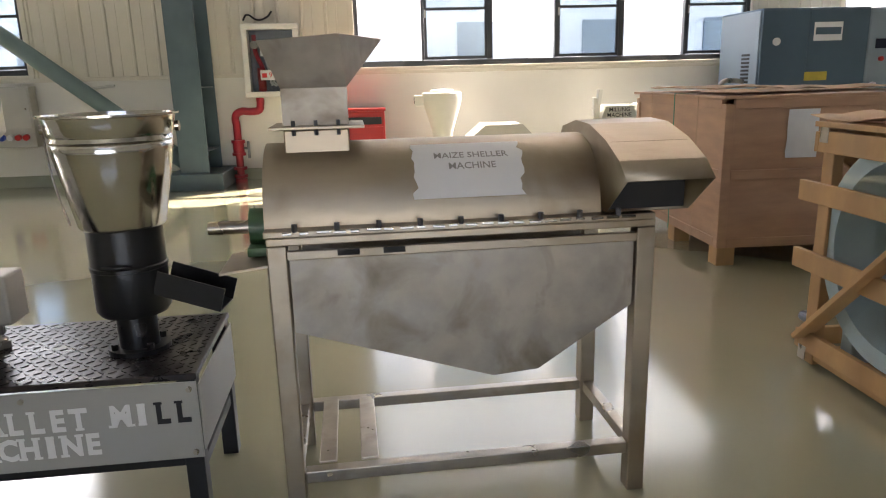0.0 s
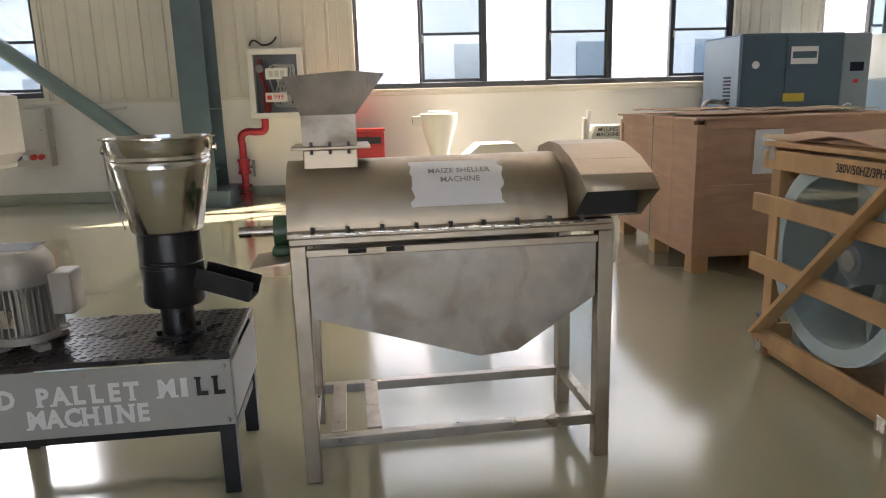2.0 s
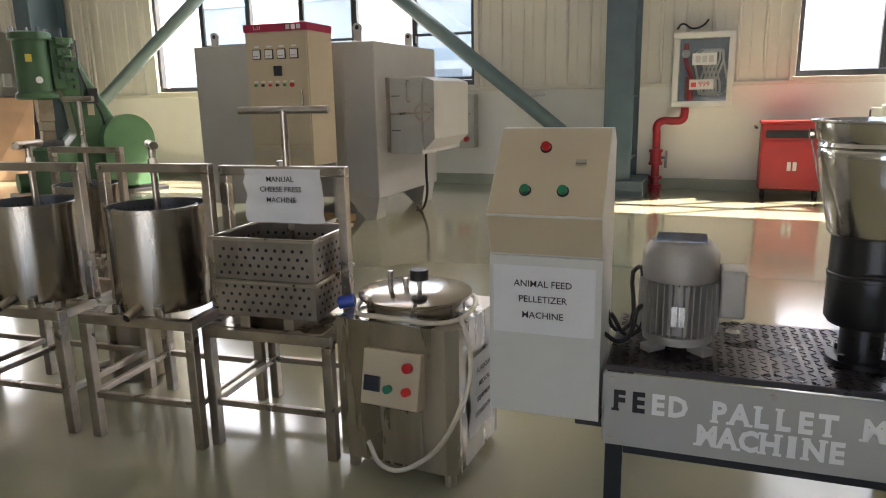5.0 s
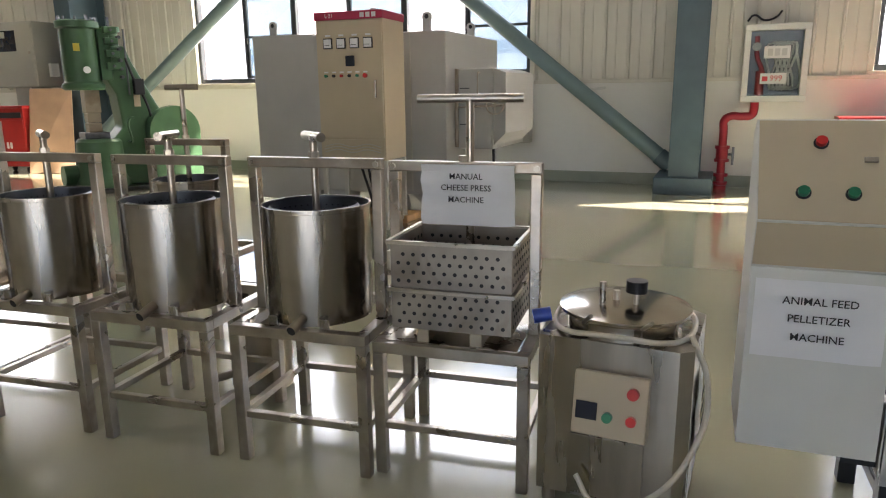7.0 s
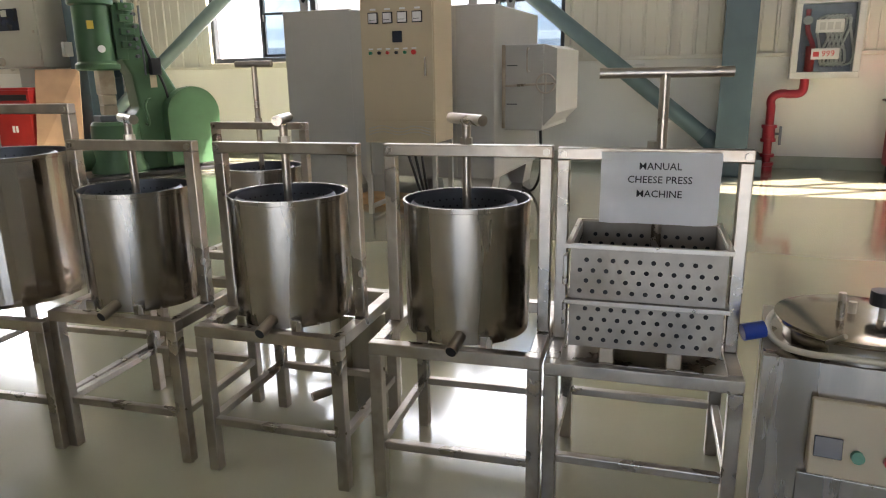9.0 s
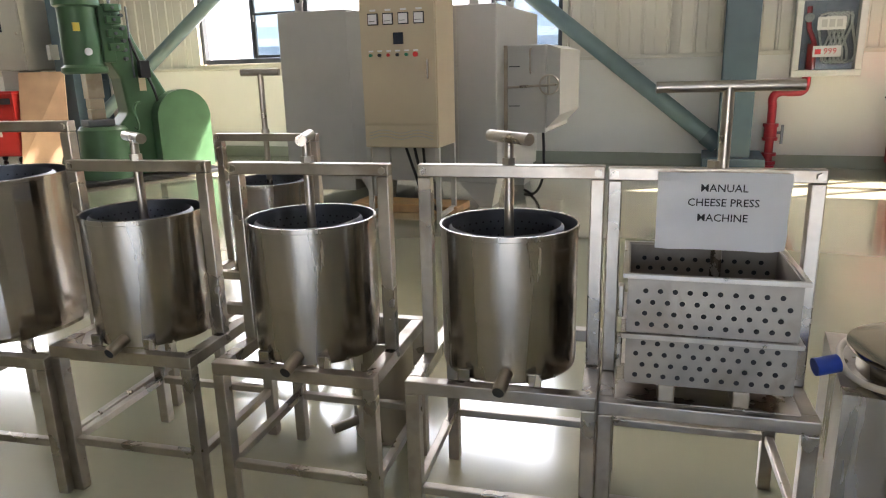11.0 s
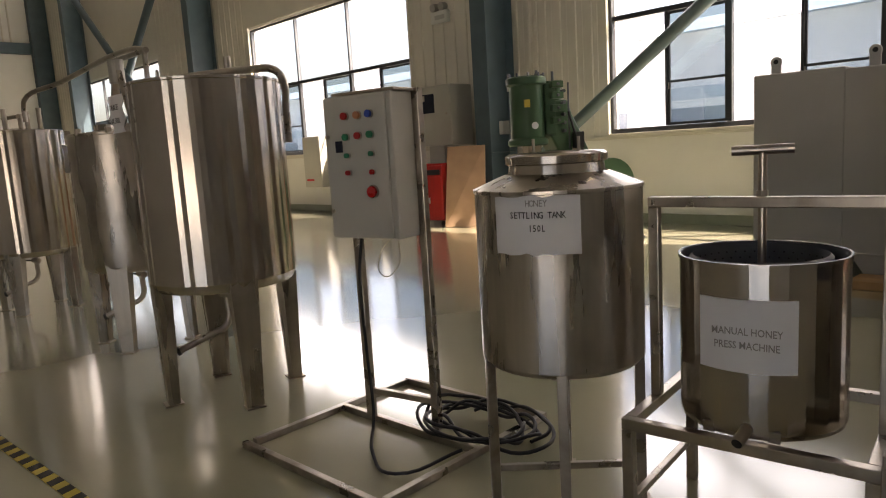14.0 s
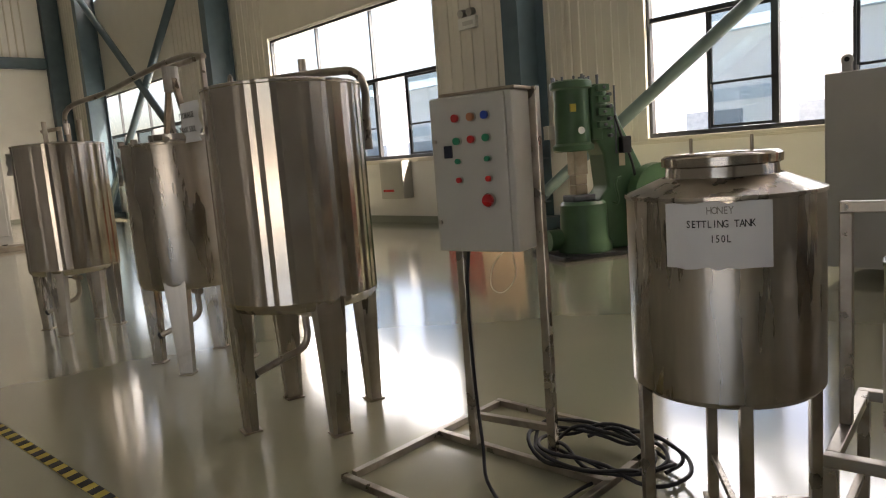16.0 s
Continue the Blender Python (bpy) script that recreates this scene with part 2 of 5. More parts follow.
def thing(name, m, label, category, group="", kind=""):
    ob = new(name)
    ob.matrix_world = m
    return tagged(ob, label, category, group, kind)


def solo(name, bm, material, label, category, group="", kind="", smooth=False):
    return tagged(part(name, bm, material, None, "", smooth), label, category, group, kind)


def tube(name, pts, r, material, parent=None, label="", cyclic=False, res=6):
    cu = bpy.data.curves.new(name, 'CURVE')
    cu.dimensions = '3D'
    cu.bevel_depth, cu.bevel_resolution, cu.resolution_u = r, 3, res
    sp = cu.splines.new('BEZIER')
    sp.bezier_points.add(len(pts) - 1)
    for b, p in zip(sp.bezier_points, pts):
        b.co = p
        b.handle_left_type = b.handle_right_type = 'AUTO'
    sp.use_cyclic_u = cyclic
    cu.use_fill_caps = True
    tmp = bpy.data.objects.new(name, cu)
    scene.collection.objects.link(tmp)
    me = bpy.data.meshes.new_from_object(tmp.evaluated_get(bpy.context.evaluated_depsgraph_get()))
    bpy.data.objects.remove(tmp)
    me.materials.clear()
    me.materials.append(material)
    me.polygons.foreach_set("use_smooth", [True] * len(me.polygons))
    ob = new(name, me)
    if parent is not None:
        ob.parent = parent
    if label:
        ob["label"] = label
    return ob


def words(name, text, size, m, material, parent, align='CENTER', squeeze=1.0, bold=None, stems=()):
    cu = bpy.data.curves.new(name, 'FONT')
    cu.body, cu.size, cu.align_x, cu.align_y, cu.extrude = text, size, align, 'CENTER', 0.0004
    cu.offset = size * .005 if bold is None else bold
    cu.resolution_u = 2
    tmp = bpy.data.objects.new(name, cu)
    scene.collection.objects.link(tmp)
    me = bpy.data.meshes.new_from_object(tmp.evaluated_get(bpy.context.evaluated_depsgraph_get()))
    bpy.data.objects.remove(tmp)
    me.transform(Matrix.Diagonal((squeeze, 1, 1, 1)))
    if stems:
        # slab serifs at the foot and head of each stem
        xs, ys = [v.co.x for v in me.vertices], [v.co.y for v in me.vertices]
        x0, x1, y0, y1 = min(xs), max(xs), min(ys), max(ys)
        sb = bmesh.new()
        sb.from_mesh(me)
        for u, foot, head in stems:
            x, hw_ = x0 + (x1 - x0) * u, size * .13
            if foot:
                box(sb, x - hw_, x + hw_, y0, y0 + size * .085, -.0003, .0005)
            if head:
                box(sb, x - hw_, x + hw_, y1 - size * .085, y1, -.0003, .0005)
        sb.to_mesh(me)
        sb.free()
    me.transform(m)
    me.materials.clear()
    me.materials.append(material)
    ob = new(name, me)
    ob.parent = parent
    return ob


def upright(x, y, z, rz=0, rx=90):
    """A text pose on a surface facing -y."""
    return pose(x, y, z, rx, 0, rz)


# ---- the hall ----
WY = 10.5
XE, XR, YS, TOP = -37.0, 12.0, -11.0, 10.6
CL0, CL1 = 8.3, 9.7   # high window strip
bm = B()
box(bm, XE - 0.4, XR + 0.4, YS - 0.4, WY + 0.3, -0.3, 0)
floor = solo("floor", bm, FLOOR, "glossy olive-cream epoxy floor with scuffs and reflections", "floor", kind="structure")
bm = B()
box(bm, -220, 220, -220, 260, -0.9, -0.35)
solo("ground", bm, CONCRETE, "pale concrete yard outside the hall", "ground", kind="structure")
bm = B()
box(bm, XE - 0.4, XR + 0.4, YS - 0.4, WY + 1.6, TOP, TOP + 0.2)
solo("ceiling", bm, CEIL, "pale profiled sheet ceiling high overhead", "ceiling", kind="structure")

SILL, HEAD, TRANSOM = 1.40, 4.72, 3.12
WINS = [(0.42, 5.7), (-9.26, -3.62), (-20.1, -13.85), (-34.0, -25.9), (7.0, 11.5)]


def wall_with_holes(name, y0, y1, holes, z0, z1, label, material):
    bm = B()
    xs = sorted(holes)
    x = XE - 0.3
    for a, b in xs:
        if a > x:
            box(bm, x, a, y0, y1, z0, z1)
        if SILL > z0:
            box(bm, a, b, y0, y1, z0, min(SILL, z1))
        box(bm, a, b, y0, y1, HEAD, CL0)
        box(bm, a, b, y0, y1, CL1, z1)
        x = b
    box(bm, x, XR + 0.3, y0, y1, z0, z1)
    return solo(name, bm, material, label, "wall", kind="structure")


wall_n = wall_with_holes("wall_north", WY, WY + 0.25, WINS, 0, TOP, "white plastered lower wall below cream metal cladding", WHITE_PAINT)
# unseen far wall: opening added to light machine fronts, plus the same high strip
bm = B()
FILL_OPENINGS = [(-3.2, 5.5)]
x = XE - 0.3
for a, b in FILL_OPENINGS:
    box(bm, x, a, YS - 0.25, YS, 0, TOP)
    box(bm, a, b, YS - 0.25, YS, 4.0, CL0)
    box(bm, a, b, YS - 0.25, YS, CL1, TOP)
    x = b
box(bm, x, XR + 0.3, YS - 0.25, YS, 0, TOP)
solo("wall_south", bm, WALL_DULL, "unseen dull grey hall wall with a wide opening added to let light in", "wall", kind="structure")
bm = B()
box(bm, XE - 0.3, XE, YS, WY, 0, TOP)
wall_w = solo("wall_west", bm, WHITE_PAINT, "white end wall of the hall with dark steel beam", "wall", kind="structure")
bm = B()
box(bm, XR, XR + 0.3, YS, WY, 0, TOP)
solo("wall_east", bm, WALL_DULL, "plain grey end wall", "wall", kind="structure")


# vertical cladding panels with raised seams on the window wall
def cladding(x0, x1, z0, z1):
    x = x0
    k = 0
    while x < x1 - 0.02:
        w = min(0.30, x1 - x)
        bm = B()
        y = WY
        prism(bm, [(x, y - 0.012), (x + 0.012, y - 0.034), (x + 0.034, y - 0.034), (x + 0.046, y - 0.012), (x + w * 0.5, y - 0.012), (x + w * 0.5 + 0.008, y - 0.017),
                   (x + w * 0.5 + 0.016, y - 0.012), (x + w, y - 0.012), (x + w, y - 0.002), (x, y - 0.002)], z0, z1, 'z')
        part("panel", bm, CLAD, wall_n)
        x += 0.30
        k += 1


edges = [-37.0] + [v for w in sorted(WINS) for v in w] + [12.0]
for i in range(0, len(edges), 2):
    cladding(edges[i] + (0.07 if i else 0), edges[i + 1] - (0.07 if i + 2 < len(edges) else 0), 1.36, TOP - 0.02)
for i, (a, b) in enumerate(sorted(WINS)):
    bm = B()
    box(bm, a - 0.07, b + 0.07, WY - 0.02, WY - 0.002, HEAD + 0.06, CL0)
    part("panel", bm, CLAD, wall_n)
bm = B()
box(bm, XE, XR, WY - 0.05, WY, 1.31, 1.358, 0.006)
solo("trim", bm, CLAD, "cream metal flashing strip along the wall", "trim", kind="structure")
bm = B()
box(bm, XE, XR, WY - 0.018, WY, 0, 0.15, 0.004)
solo("baseboard", bm, SKIRT, "grey-green painted skirting", "baseboard", kind="structure")
bm = B()
box(bm, XE, XE + 0.018, YS, WY - 0.02, 0, 0.15, 0.004)
solo("baseboard", bm, SKIRT, "grey-green painted skirting of the end wall", "baseboard", kind="structure")


def window(i, a, b, n, y, s):
    """A wide strip window: fixed lights above, n lower lights of which every second is a glazed sliding sash."""
    w = thing(f"window_{i}", pose(0, 0, 0), "wide dark-framed sliding window with some sashes slid open", "window", kind="structure")
    f = 0.03
    bm = B()
    box(bm, a, b, y + 0.02, y + 0.12, SILL, SILL + 0.07, 0.004)
    box(bm, a, b, y + 0.02, y + 0.12, HEAD - 0.06, HEAD, 0.004)
    box(bm, a, a + 0.05, y + 0.02, y + 0.12, SILL + 0.07, HEAD - 0.06)
    box(bm, b - 0.05, b, y + 0.02, y + 0.12, SILL + 0.07, HEAD - 0.06)
    box(bm, a + 0.05, b - 0.05, y + 0.025, y + 0.115, TRANSOM, TRANSOM + 0.07)
    part("window_frame", bm, FRAME_DARK, w)
    bm = B()
    box(bm, a - 0.07, b + 0.07, y - 0.06, y + 0.018, SILL - 0.045, SILL - 0.002, 0.006)
    box(bm, a - 0.07, a - 0.002, y - 0.045, y - 0.001, SILL, HEAD + 0.06, 0.004)
    box(bm, b + 0.002, b + 0.07, y - 0.045, y - 0.001, SILL, HEAD + 0.06, 0.004)
    part("window_sill", bm, CLAD, w, "cream sill and reveal trim")
    step = (b - a) / n
    for k in range(1, n):
        x = a + step * k
        t = 0.035 if k % 2 == 0 else 0.016
        bm = B()
        box(bm, x - t, x + t, y + 0.03, y + 0.11, SILL + 0.072, TRANSOM - 0.002)
        if k % 2 == 0:
            box(bm, x - 0.022, x + 0.022, y + 0.03, y + 0.11, TRANSOM + 0.072, HEAD - 0.062)
        part("mullion", bm, FRAME_DARK, w)
    for k in range(n):
        x0, x1 = a + step * k, a + step * (k + 1)
        if k % 2 == 1:
            sash = B()
            z0, z1 = SILL + 0.075, TRANSOM - 0.005
            for u0, u1, v0, v1 in ((x0 + .02, x0 + .055, z0, z1), (x1 - .065, x1 - .03, z0, z1), (x0 + .055, x1 - .065, z0, z0 + .04), (x0 + .055, x1 - .065, z1 - .04, z1),
                                   (x0 + .055, x1 - .065, 2.09, 2.125)):
                box(sash, u0, u1, y + 0.045, y + 0.075, v0, v1)
            so = part("sash", sash, FRAME_DARK, w)
            g = B()
            box(g, x0 + .055, x1 - .065, y + 0.058, y + 0.063, z0 + 0.04, z1 - 0.04)
            po = part("pane", g, GLASS, so)
            po.visible_shadow = False
            h = B()
            box(h, x0 + .028, x0 + .046, y + 0.03, y + 0.045, 2.0, 2.1, 0.003)
            part("latch", h, ALU, so)
    for k in range(0, n, 2):
        g = B()
        box(g, a + step * k + 0.05, a + step * (k + 2) - 0.05, y + 0.06, y + 0.066, TRANSOM + 0.072, HEAD - 0.062)
        po = part("pane", g, GLASS_CLEAR, w)
        po.visible_shadow = False


for i, (a, b) in enumerate(WINS):
    window(i + 1, a, b, 6, WY, 1)


# steel frame columns, one by one
def column(x, label="dark blue-grey steel column on a painted base block"):
    c = thing("column", pose(x, 0, 0), label, "column", "columns along the wall", "structure")
    bm = B()
    box(bm, -0.17, 0.17, 9.68, 9.70, 0.0, TOP - 0.05, 0.002)
    box(bm, -0.17, 0.17, 10.36, 10.38, 0.0, TOP - 0.05, 0.002)
    box(bm, -0.008, 0.008, 9.70, 10.36, 0.0, TOP - 0.05)
    part("shaft", bm, TEAL, c)
    bm = B()
    box(bm, -0.33, 0.33, 9.62, 10.46, 0, 0.2, 0.01)
    part("base", bm, TEAL, c)
    bm = B()
    for z in (0.45, 1.2):
        box(bm, 0.012, 0.16, 9.72, 10.34, z, z + 0.012)
        box(bm, -0.16, -0.012, 9.72, 10.34, z, z + 0.012)
    part("stiffener", bm, TEAL, c)
    return c


for x in (-1.53, -11.25, -22.0, -32.3, 8.0):
    column(x)
bm = B()
box(bm, XE + 0.01, XE + 0.4, WY - 0.75, WY - 0.06, 0, TOP - 0.05, 0.003)
solo("corner_column", bm, TEAL, "dark steel column in the hall corner", "column", kind="structure")


def brace(name, a, b, r, material, label):
    t = thing(name, pose(0, 0, 0), label, "brace", "wall braces", "structure")
    part("tube", rod(B(), a, b, r, 24), material, t, smooth=True)
    A, Bv = Vector(a), Vector(b)
    d = (Bv - A).normalized()
    part("gusset", rod(B(), A - d * 0.14, A + d * 0.05, r * 1.12, 24), TEAL, t, "dark painted end sleeve")
    return t


brace("diagonal_brace", (-1.8, 9.95, 0.40), (-6.15, 9.95, 3.86), 0.095, BRACE, "grey-green tubular steel brace rising from a column foot")
brace("diagonal_brace", (-10.95, 9.95, 0.62), (-6.35, 9.95, 3.80), 0.095, BRACE, "grey-green tubular steel brace rising from a column foot")
bm = B()
box(bm, -6.55, -5.95, 9.9, 10.0, 3.7, 4.2, 0.01)
solo("brace_plate", bm, BRACE, "grey-green gusset plate joining two braces", "plate", kind="structure")
for a, b in (((-32.0, 9.95, 0.6), (-22.4, 9.95, 8.2)), ((-22.4, 9.85, 0.6), (-32.0, 9.85, 8.2))):
    brace("diagonal_brace", a, b, 0.12, TEAL, "dark tubular steel cross brace before a window")

# end wall: beam, columns, door
bm = B()
box(bm, XE + 0.002, XE + 0.25, YS, WY - 0.78, 6.35, 6.8, 0.01)
solo("beam", bm, TEAL, "dark blue-grey steel beam across the end wall", "beam", kind="structure")
bm = B()
for k in range(70):
    y = YS + 0.02 + k * 0.29
    if y < WY - 0.9:
        box(bm, XE + 0.002, XE + 0.05, y, y + 0.05, 6.82, TOP - 0.02)
tagged(part("cladding_rib", bm, CLAD, wall_w), kind="stuff")
for y in (1.75, -6.0):
    bm = B()
    box(bm, XE + 0.26, XE + 0.5, y - 0.28, y + 0.28, 0, TOP - 0.05, 0.006)
    solo("end_column", bm, TEAL, "dark steel column against the end wall", "column", kind="structure")
d = thing("door_1", pose(XE, -0.65, 0), "tan hall door beside the end column", "door", kind="structure")
part("leaf", box(B(), 0.02, 0.08, -0.75, 0.75, 0, 3.3, 0.01), DOORM, d)
bm = B()
box(bm, 0.01, 0.12, -0.9, -0.76, 0, 3.45, 0.01)
box(bm, 0.01, 0.12, 0.76, 0.9, 0, 3.45, 0.01)
box(bm, 0.01, 0.12, -0.76, 0.76, 3.31, 3.45, 0.01)
part("door_frame", bm, CLAD, d)
part("door_handle", rod(B(), (0.1, 0.55, 1.2), (0.14, 0.45, 1.2), 0.02), STEEL, d)

# outside: facing workshop building
nb = thing("neighbour_building", pose(0, 34, 0), "white and blue workshop building across the yard", "building")
part("wall", box(B(), -70, 60, 0, 12, -0.35, 6.2), FACADE, nb)
part("band", box(B(), -70, 60, -0.1, -0.002, 3.0, 3.6), FACADE_BLUE, nb)
part("roof", prism(B(), [(-0.6, 6.2), (6, 7.8), (12.6, 6.2)], -70.4, 60.4, 'x'), FACADE_BLUE, nb)
for k in range(24):
    wv = part("window", box(B(), -68 + k * 5.3, -65.2 + k * 5.3, -0.06, -0.003, 0.9, 2.6), FACADE_GLASS, nb)
# second building added and made tall to keep sky out of the floor reflection
nh = thing("sky_blocking_hall", pose(0, 27, 0), "tall pale hall with bands of windows, added across the yard to block the sky", "building")
part("wall", box(B(), -2, 55, 0, 6, -0.35, 15.5), FACADE, nh)
part("parapet", box(B(), -2.2, 55.2, -0.2, 6.2, 15.501, 15.9), FACADE_BLUE, nh)
for k in range(12):
    for z in (1.2, 5.2, 9.2):
        part("window", box(B(), -1 + k * 4.6, 1.6 + k * 4.6, -0.06, -0.003, z, z + 2.0), FACADE_GLASS, nh)


def paper(parent, w, h, m, lines, size, ink=INK, curl=0.012, label="white printed paper sign", squeeze=1.0):
    """A slightly wavy sheet in its own plane (x right, y up), with lines of print."""
    bm = B()
    nx, ny = 10, 8
    g = [[bm.verts.new(m @ Vector((w * (i / nx - 0.5), h * (j / ny - 0.5),
          curl * (noise.noise(Vector((i * 0.4, j * 0.5, w * 9))) ) * (0.3 + abs(i / nx - 0.5) * 1.6)))) for i in range(nx + 1)] for j in range(ny + 1)]
    for j in range(ny):
        for i in range(nx):
            bm.faces.new((g[j][i], g[j][i + 1], g[j + 1][i + 1], g[j + 1][i]))
    s = part("paper_sign", bm, PAPER, parent, label, True)
    for k, (text, dy) in enumerate(lines):
        words("print", text, size, m @ pose(0, dy, 0.006 + curl * 0.5), ink, s, squeeze=squeeze)
    return s


# ---- floor tape ----
tape = thing("floor_tape", pose(-6.29, 1.515, 0, 0, 0, 4.1), "yellow and black hazard tape stuck on the floor", "floor tape", kind="structure")
part("tape", box(B(), -24, 4.5, -0.03, 0.03, 0.0, 0.003), YELLOW, tape)
for k in range(236):
    x = 4.4 - k * 0.12
    part("stripe", prism(B(), [(x, -0.03), (x - 0.06, -0.03), (x - 0.075, 0.03), (x - 0.015, 0.03)], 0.0035, 0.0045, 'z'), RUBBER, tape)

# ---- maize sheller ----
sh = thing("maize_sheller", pose(0.92, 3.03, 0, 0, 0, 2.5), "worn stainless steel sheller machine with drum, hopper and paper sign", "sheller")
L, D = 0.5, 0.44   # half length, depth
for sx, sy in ((-L, 0), (L, 0), (-L, D), (L, D)):
    bm = B()
    bar(bm, (sx, sy, 0), (sx, sy, 0.815), 0.052, bev=0.004)
    part("leg", bm, STEEL_WORN, sh)
for a, b in (((-L + .028, 0, .14), (L - .028, 0, .14)), ((-L + .028, D, .14), (L - .028, D, .14)), ((-L, .028, .14), (-L, D - .028, .14)), ((L, .028, .14), (L, D - .028, .14))):
    part("stretcher", bar(B(), a, b, 0.036), STEEL_TUBE, sh)
for x in (-L + 0.09, -L + 0.21):
    part("slat", box(B(), x - 0.025, x + 0.025, 0.02, D - 0.02, 0.1585, 0.166, 0.002), STEEL_TUBE, sh, "bright steel flat bar")
for a, b in (((-L - .026, -0.0, .826), (L + .026, 0, .826)), ((-L - .026, D, .826), (L + .026, D, .826))):
    part("top_rail", bar(B(), a, b, 0.05, 0.022), STEEL_WORN, sh)
tr = [(-L + .03, .80), (L - .03, .80), (L - .03, .59), (L - .30, .415), (L - .43, .405), (-L + .03, .575)]
for y in (-0.012, D):
    part("trough_side", prism(B(), tr, y, y + 0.005, 'y'), STEEL_PANEL, sh, "smudged dull steel trough plate")
part("trough_bottom", sheet(B(), [(-L + .03, 0, .575), (-L + .03, D, .575), (L - .43, D, .405), (L - .43, 0, .405)], 0.004), STEEL_PANEL, sh)
part("trough_bottom", sheet(B(), [(L - .30, 0, .415), (L - .30, D, .415), (L - .03, D, .59), (L - .03, 0, .59)], 0.004), STEEL_PANEL, sh)
part("trough_rim", box(B(), -L + .02, L - .02, -0.022, -0.0125, .775, .8, .003), STEEL_WORN, sh)
R, CY, CZ = 0.212, 0.22, 0.848
prof = [(CY + R * math.cos(a), CZ + R * math.sin(a)) for a in [math.pi * k / 28 for k in range(29)]]
part("drum_cover", prism(B(), prof, -L - .03, L - .12, 'x'), STEEL_WORN, sh, "browned steel half-round drum cover", True, 25)
part("flange", box(B(), -L - .03, L + .02, -0.035, D + .035, .838, .856, .003), STEEL_WORN, sh)
for k in range(9):
    part("bolt", rod(B(), (-L + 0.05 + k * 0.108, -0.03, .852), (-L + 0.05 + k * 0.108, -0.03, .872), 0.008, 6), STEEL_DARK, sh)
# discharge hood
hp = [(CY + .25, .855), (CY + .24, .97), (CY + .15, 1.07), (CY + .02, 1.095), (CY - .1, 1.09), (CY - .23, 1.055), (CY - .33, 1.01), (CY - .385, .965)]
lo = [(u, v - 0.0) for u, v in ((-0.03, 0.862), (CY + 0.25, 0.862))]
bm = B()
N = len(hp)
va = [bm.verts.new((L - .12, u, v)) for u, v in hp]
vb = [bm.verts.new((L + .115, u, v)) for u, v in hp]
for i in range(N - 1):
    bm.faces.new((va[i], va[i + 1], vb[i + 1], vb[i]))
fa = [bm.verts.new((L - .12, u, v)) for u, v in lo]
fb = [bm.verts.new((L + .115, u, v)) for u, v in lo]
bm.faces.new(va + fa)
bm.faces.new(vb + fb)
bm.faces.new((fa[0], fa[1], fb[1], fb[0]))
bmesh.ops.recalc_face_normals(bm, faces=bm.faces)
ho = part("discharge_hood", bm, STEEL_WORN, sh, "dull steel discharge hood with a dark open mouth", True, 12)
mo = ho.modifiers.new("thick", 'SOLIDIFY')
mo.thickness = 0.004
# black sheet across the mouth paints the hood's inner shade
part("hood_shade", box(B(), L - .11, L + .105, -.022, -.018, .868, 1.05), HOLE_SHADE, ho, "black sheet painting the shade inside the hood")
# black plates on the rim paint the shaded gaps
for x0 in (-.345, -.225):
    part("slot", box(B(), x0, x0 + .058, -.0245, -.0222, .783, .799), HOLE_SHADE, sh)
rnd_w = random.Random(4)
for k in range(22):
    x = -L + .02 + k * .043
    part("weld_bead", rod(B(), (x, -.0355, .848 + .004 * rnd_w.random()), (x + .02 + .02 * rnd_w.random(), -.0355, .848 + .004 * rnd_w.random()), .0045, 6), STEEL_MIRROR, sh)
# hopper
hc = -L + 0.115
part("hopper_neck", box(B(), hc - .088, hc + .088, CY - .09, CY + .09, 1.03, 1.10, .004), STEEL_WORN, sh)
part("hopper_gate", box(B(), hc - .125, hc + .13, CY - .115, CY + .115, 1.101, 1.11, .002), STEEL_WORN, sh)
bm = B()
b0 = [(hc - .088, CY - .088, 1.112), (hc + .088, CY - .088, 1.112), (hc + .088, CY + .088, 1.112), (hc - .088, CY + .088, 1.112)]
b1 = [(hc - .088, CY - .088, 1.21), (hc + .088, CY - .088, 1.21), (hc + .088, CY + .088, 1.21), (hc - .088, CY + .088, 1.21)]
b2 = [(hc - .135, CY - .13, 1.33), (hc + .075, CY - .13, 1.345), (hc + .2, CY + .17, 1.345), (hc - .135, CY + .17, 1.335)]
rings = [[bm.verts.new(p) for p in r] for r in (b0, b1, b2)]
for A, C in zip(rings, rings[1:]):
    for i in range(4):
        j = (i + 1) % 4
        bm.faces.new((A[i], A[j], C[j], C[i]))
ho = part("hopper", bm, STEEL_PANEL, sh, "flared steel feed hopper with smudges")
mo = ho.modifiers.new("thick", 'SOLIDIFY')
mo.thickness = 0.004
for x in (-0.06, 0.0, 0.06):
    part("bolt", rod(B(), (hc + x, CY - .1, 1.085), (hc + x, CY - .1, 1.125), 0.006, 6), STEEL_DARK, sh)
part("shaft", rod(B(), (-L - .2, CY - 0.06, .835), (-L - .03, CY - 0.06, .835), 0.019, 20), STEEL_TUBE, sh, smooth=True)
bm = B()
box(bm, -L - .09, -L - .035, CY - .14, CY + .02, .765, .79, .004)
rod(bm, (-L - .085, CY - .06, .835), (-L - .04, CY - .06, .835), 0.052, 20)
part("bearing", bm, GREEN, sh, "dark green bearing block", True)
part("bracket", sheet(B(), [(-L - .15, -0.02, .745), (-L - .02, -0.02, .76), (-L - .02, .2, .76), (-L - .15, .2, .745)], .006), STEEL_WORN, sh)
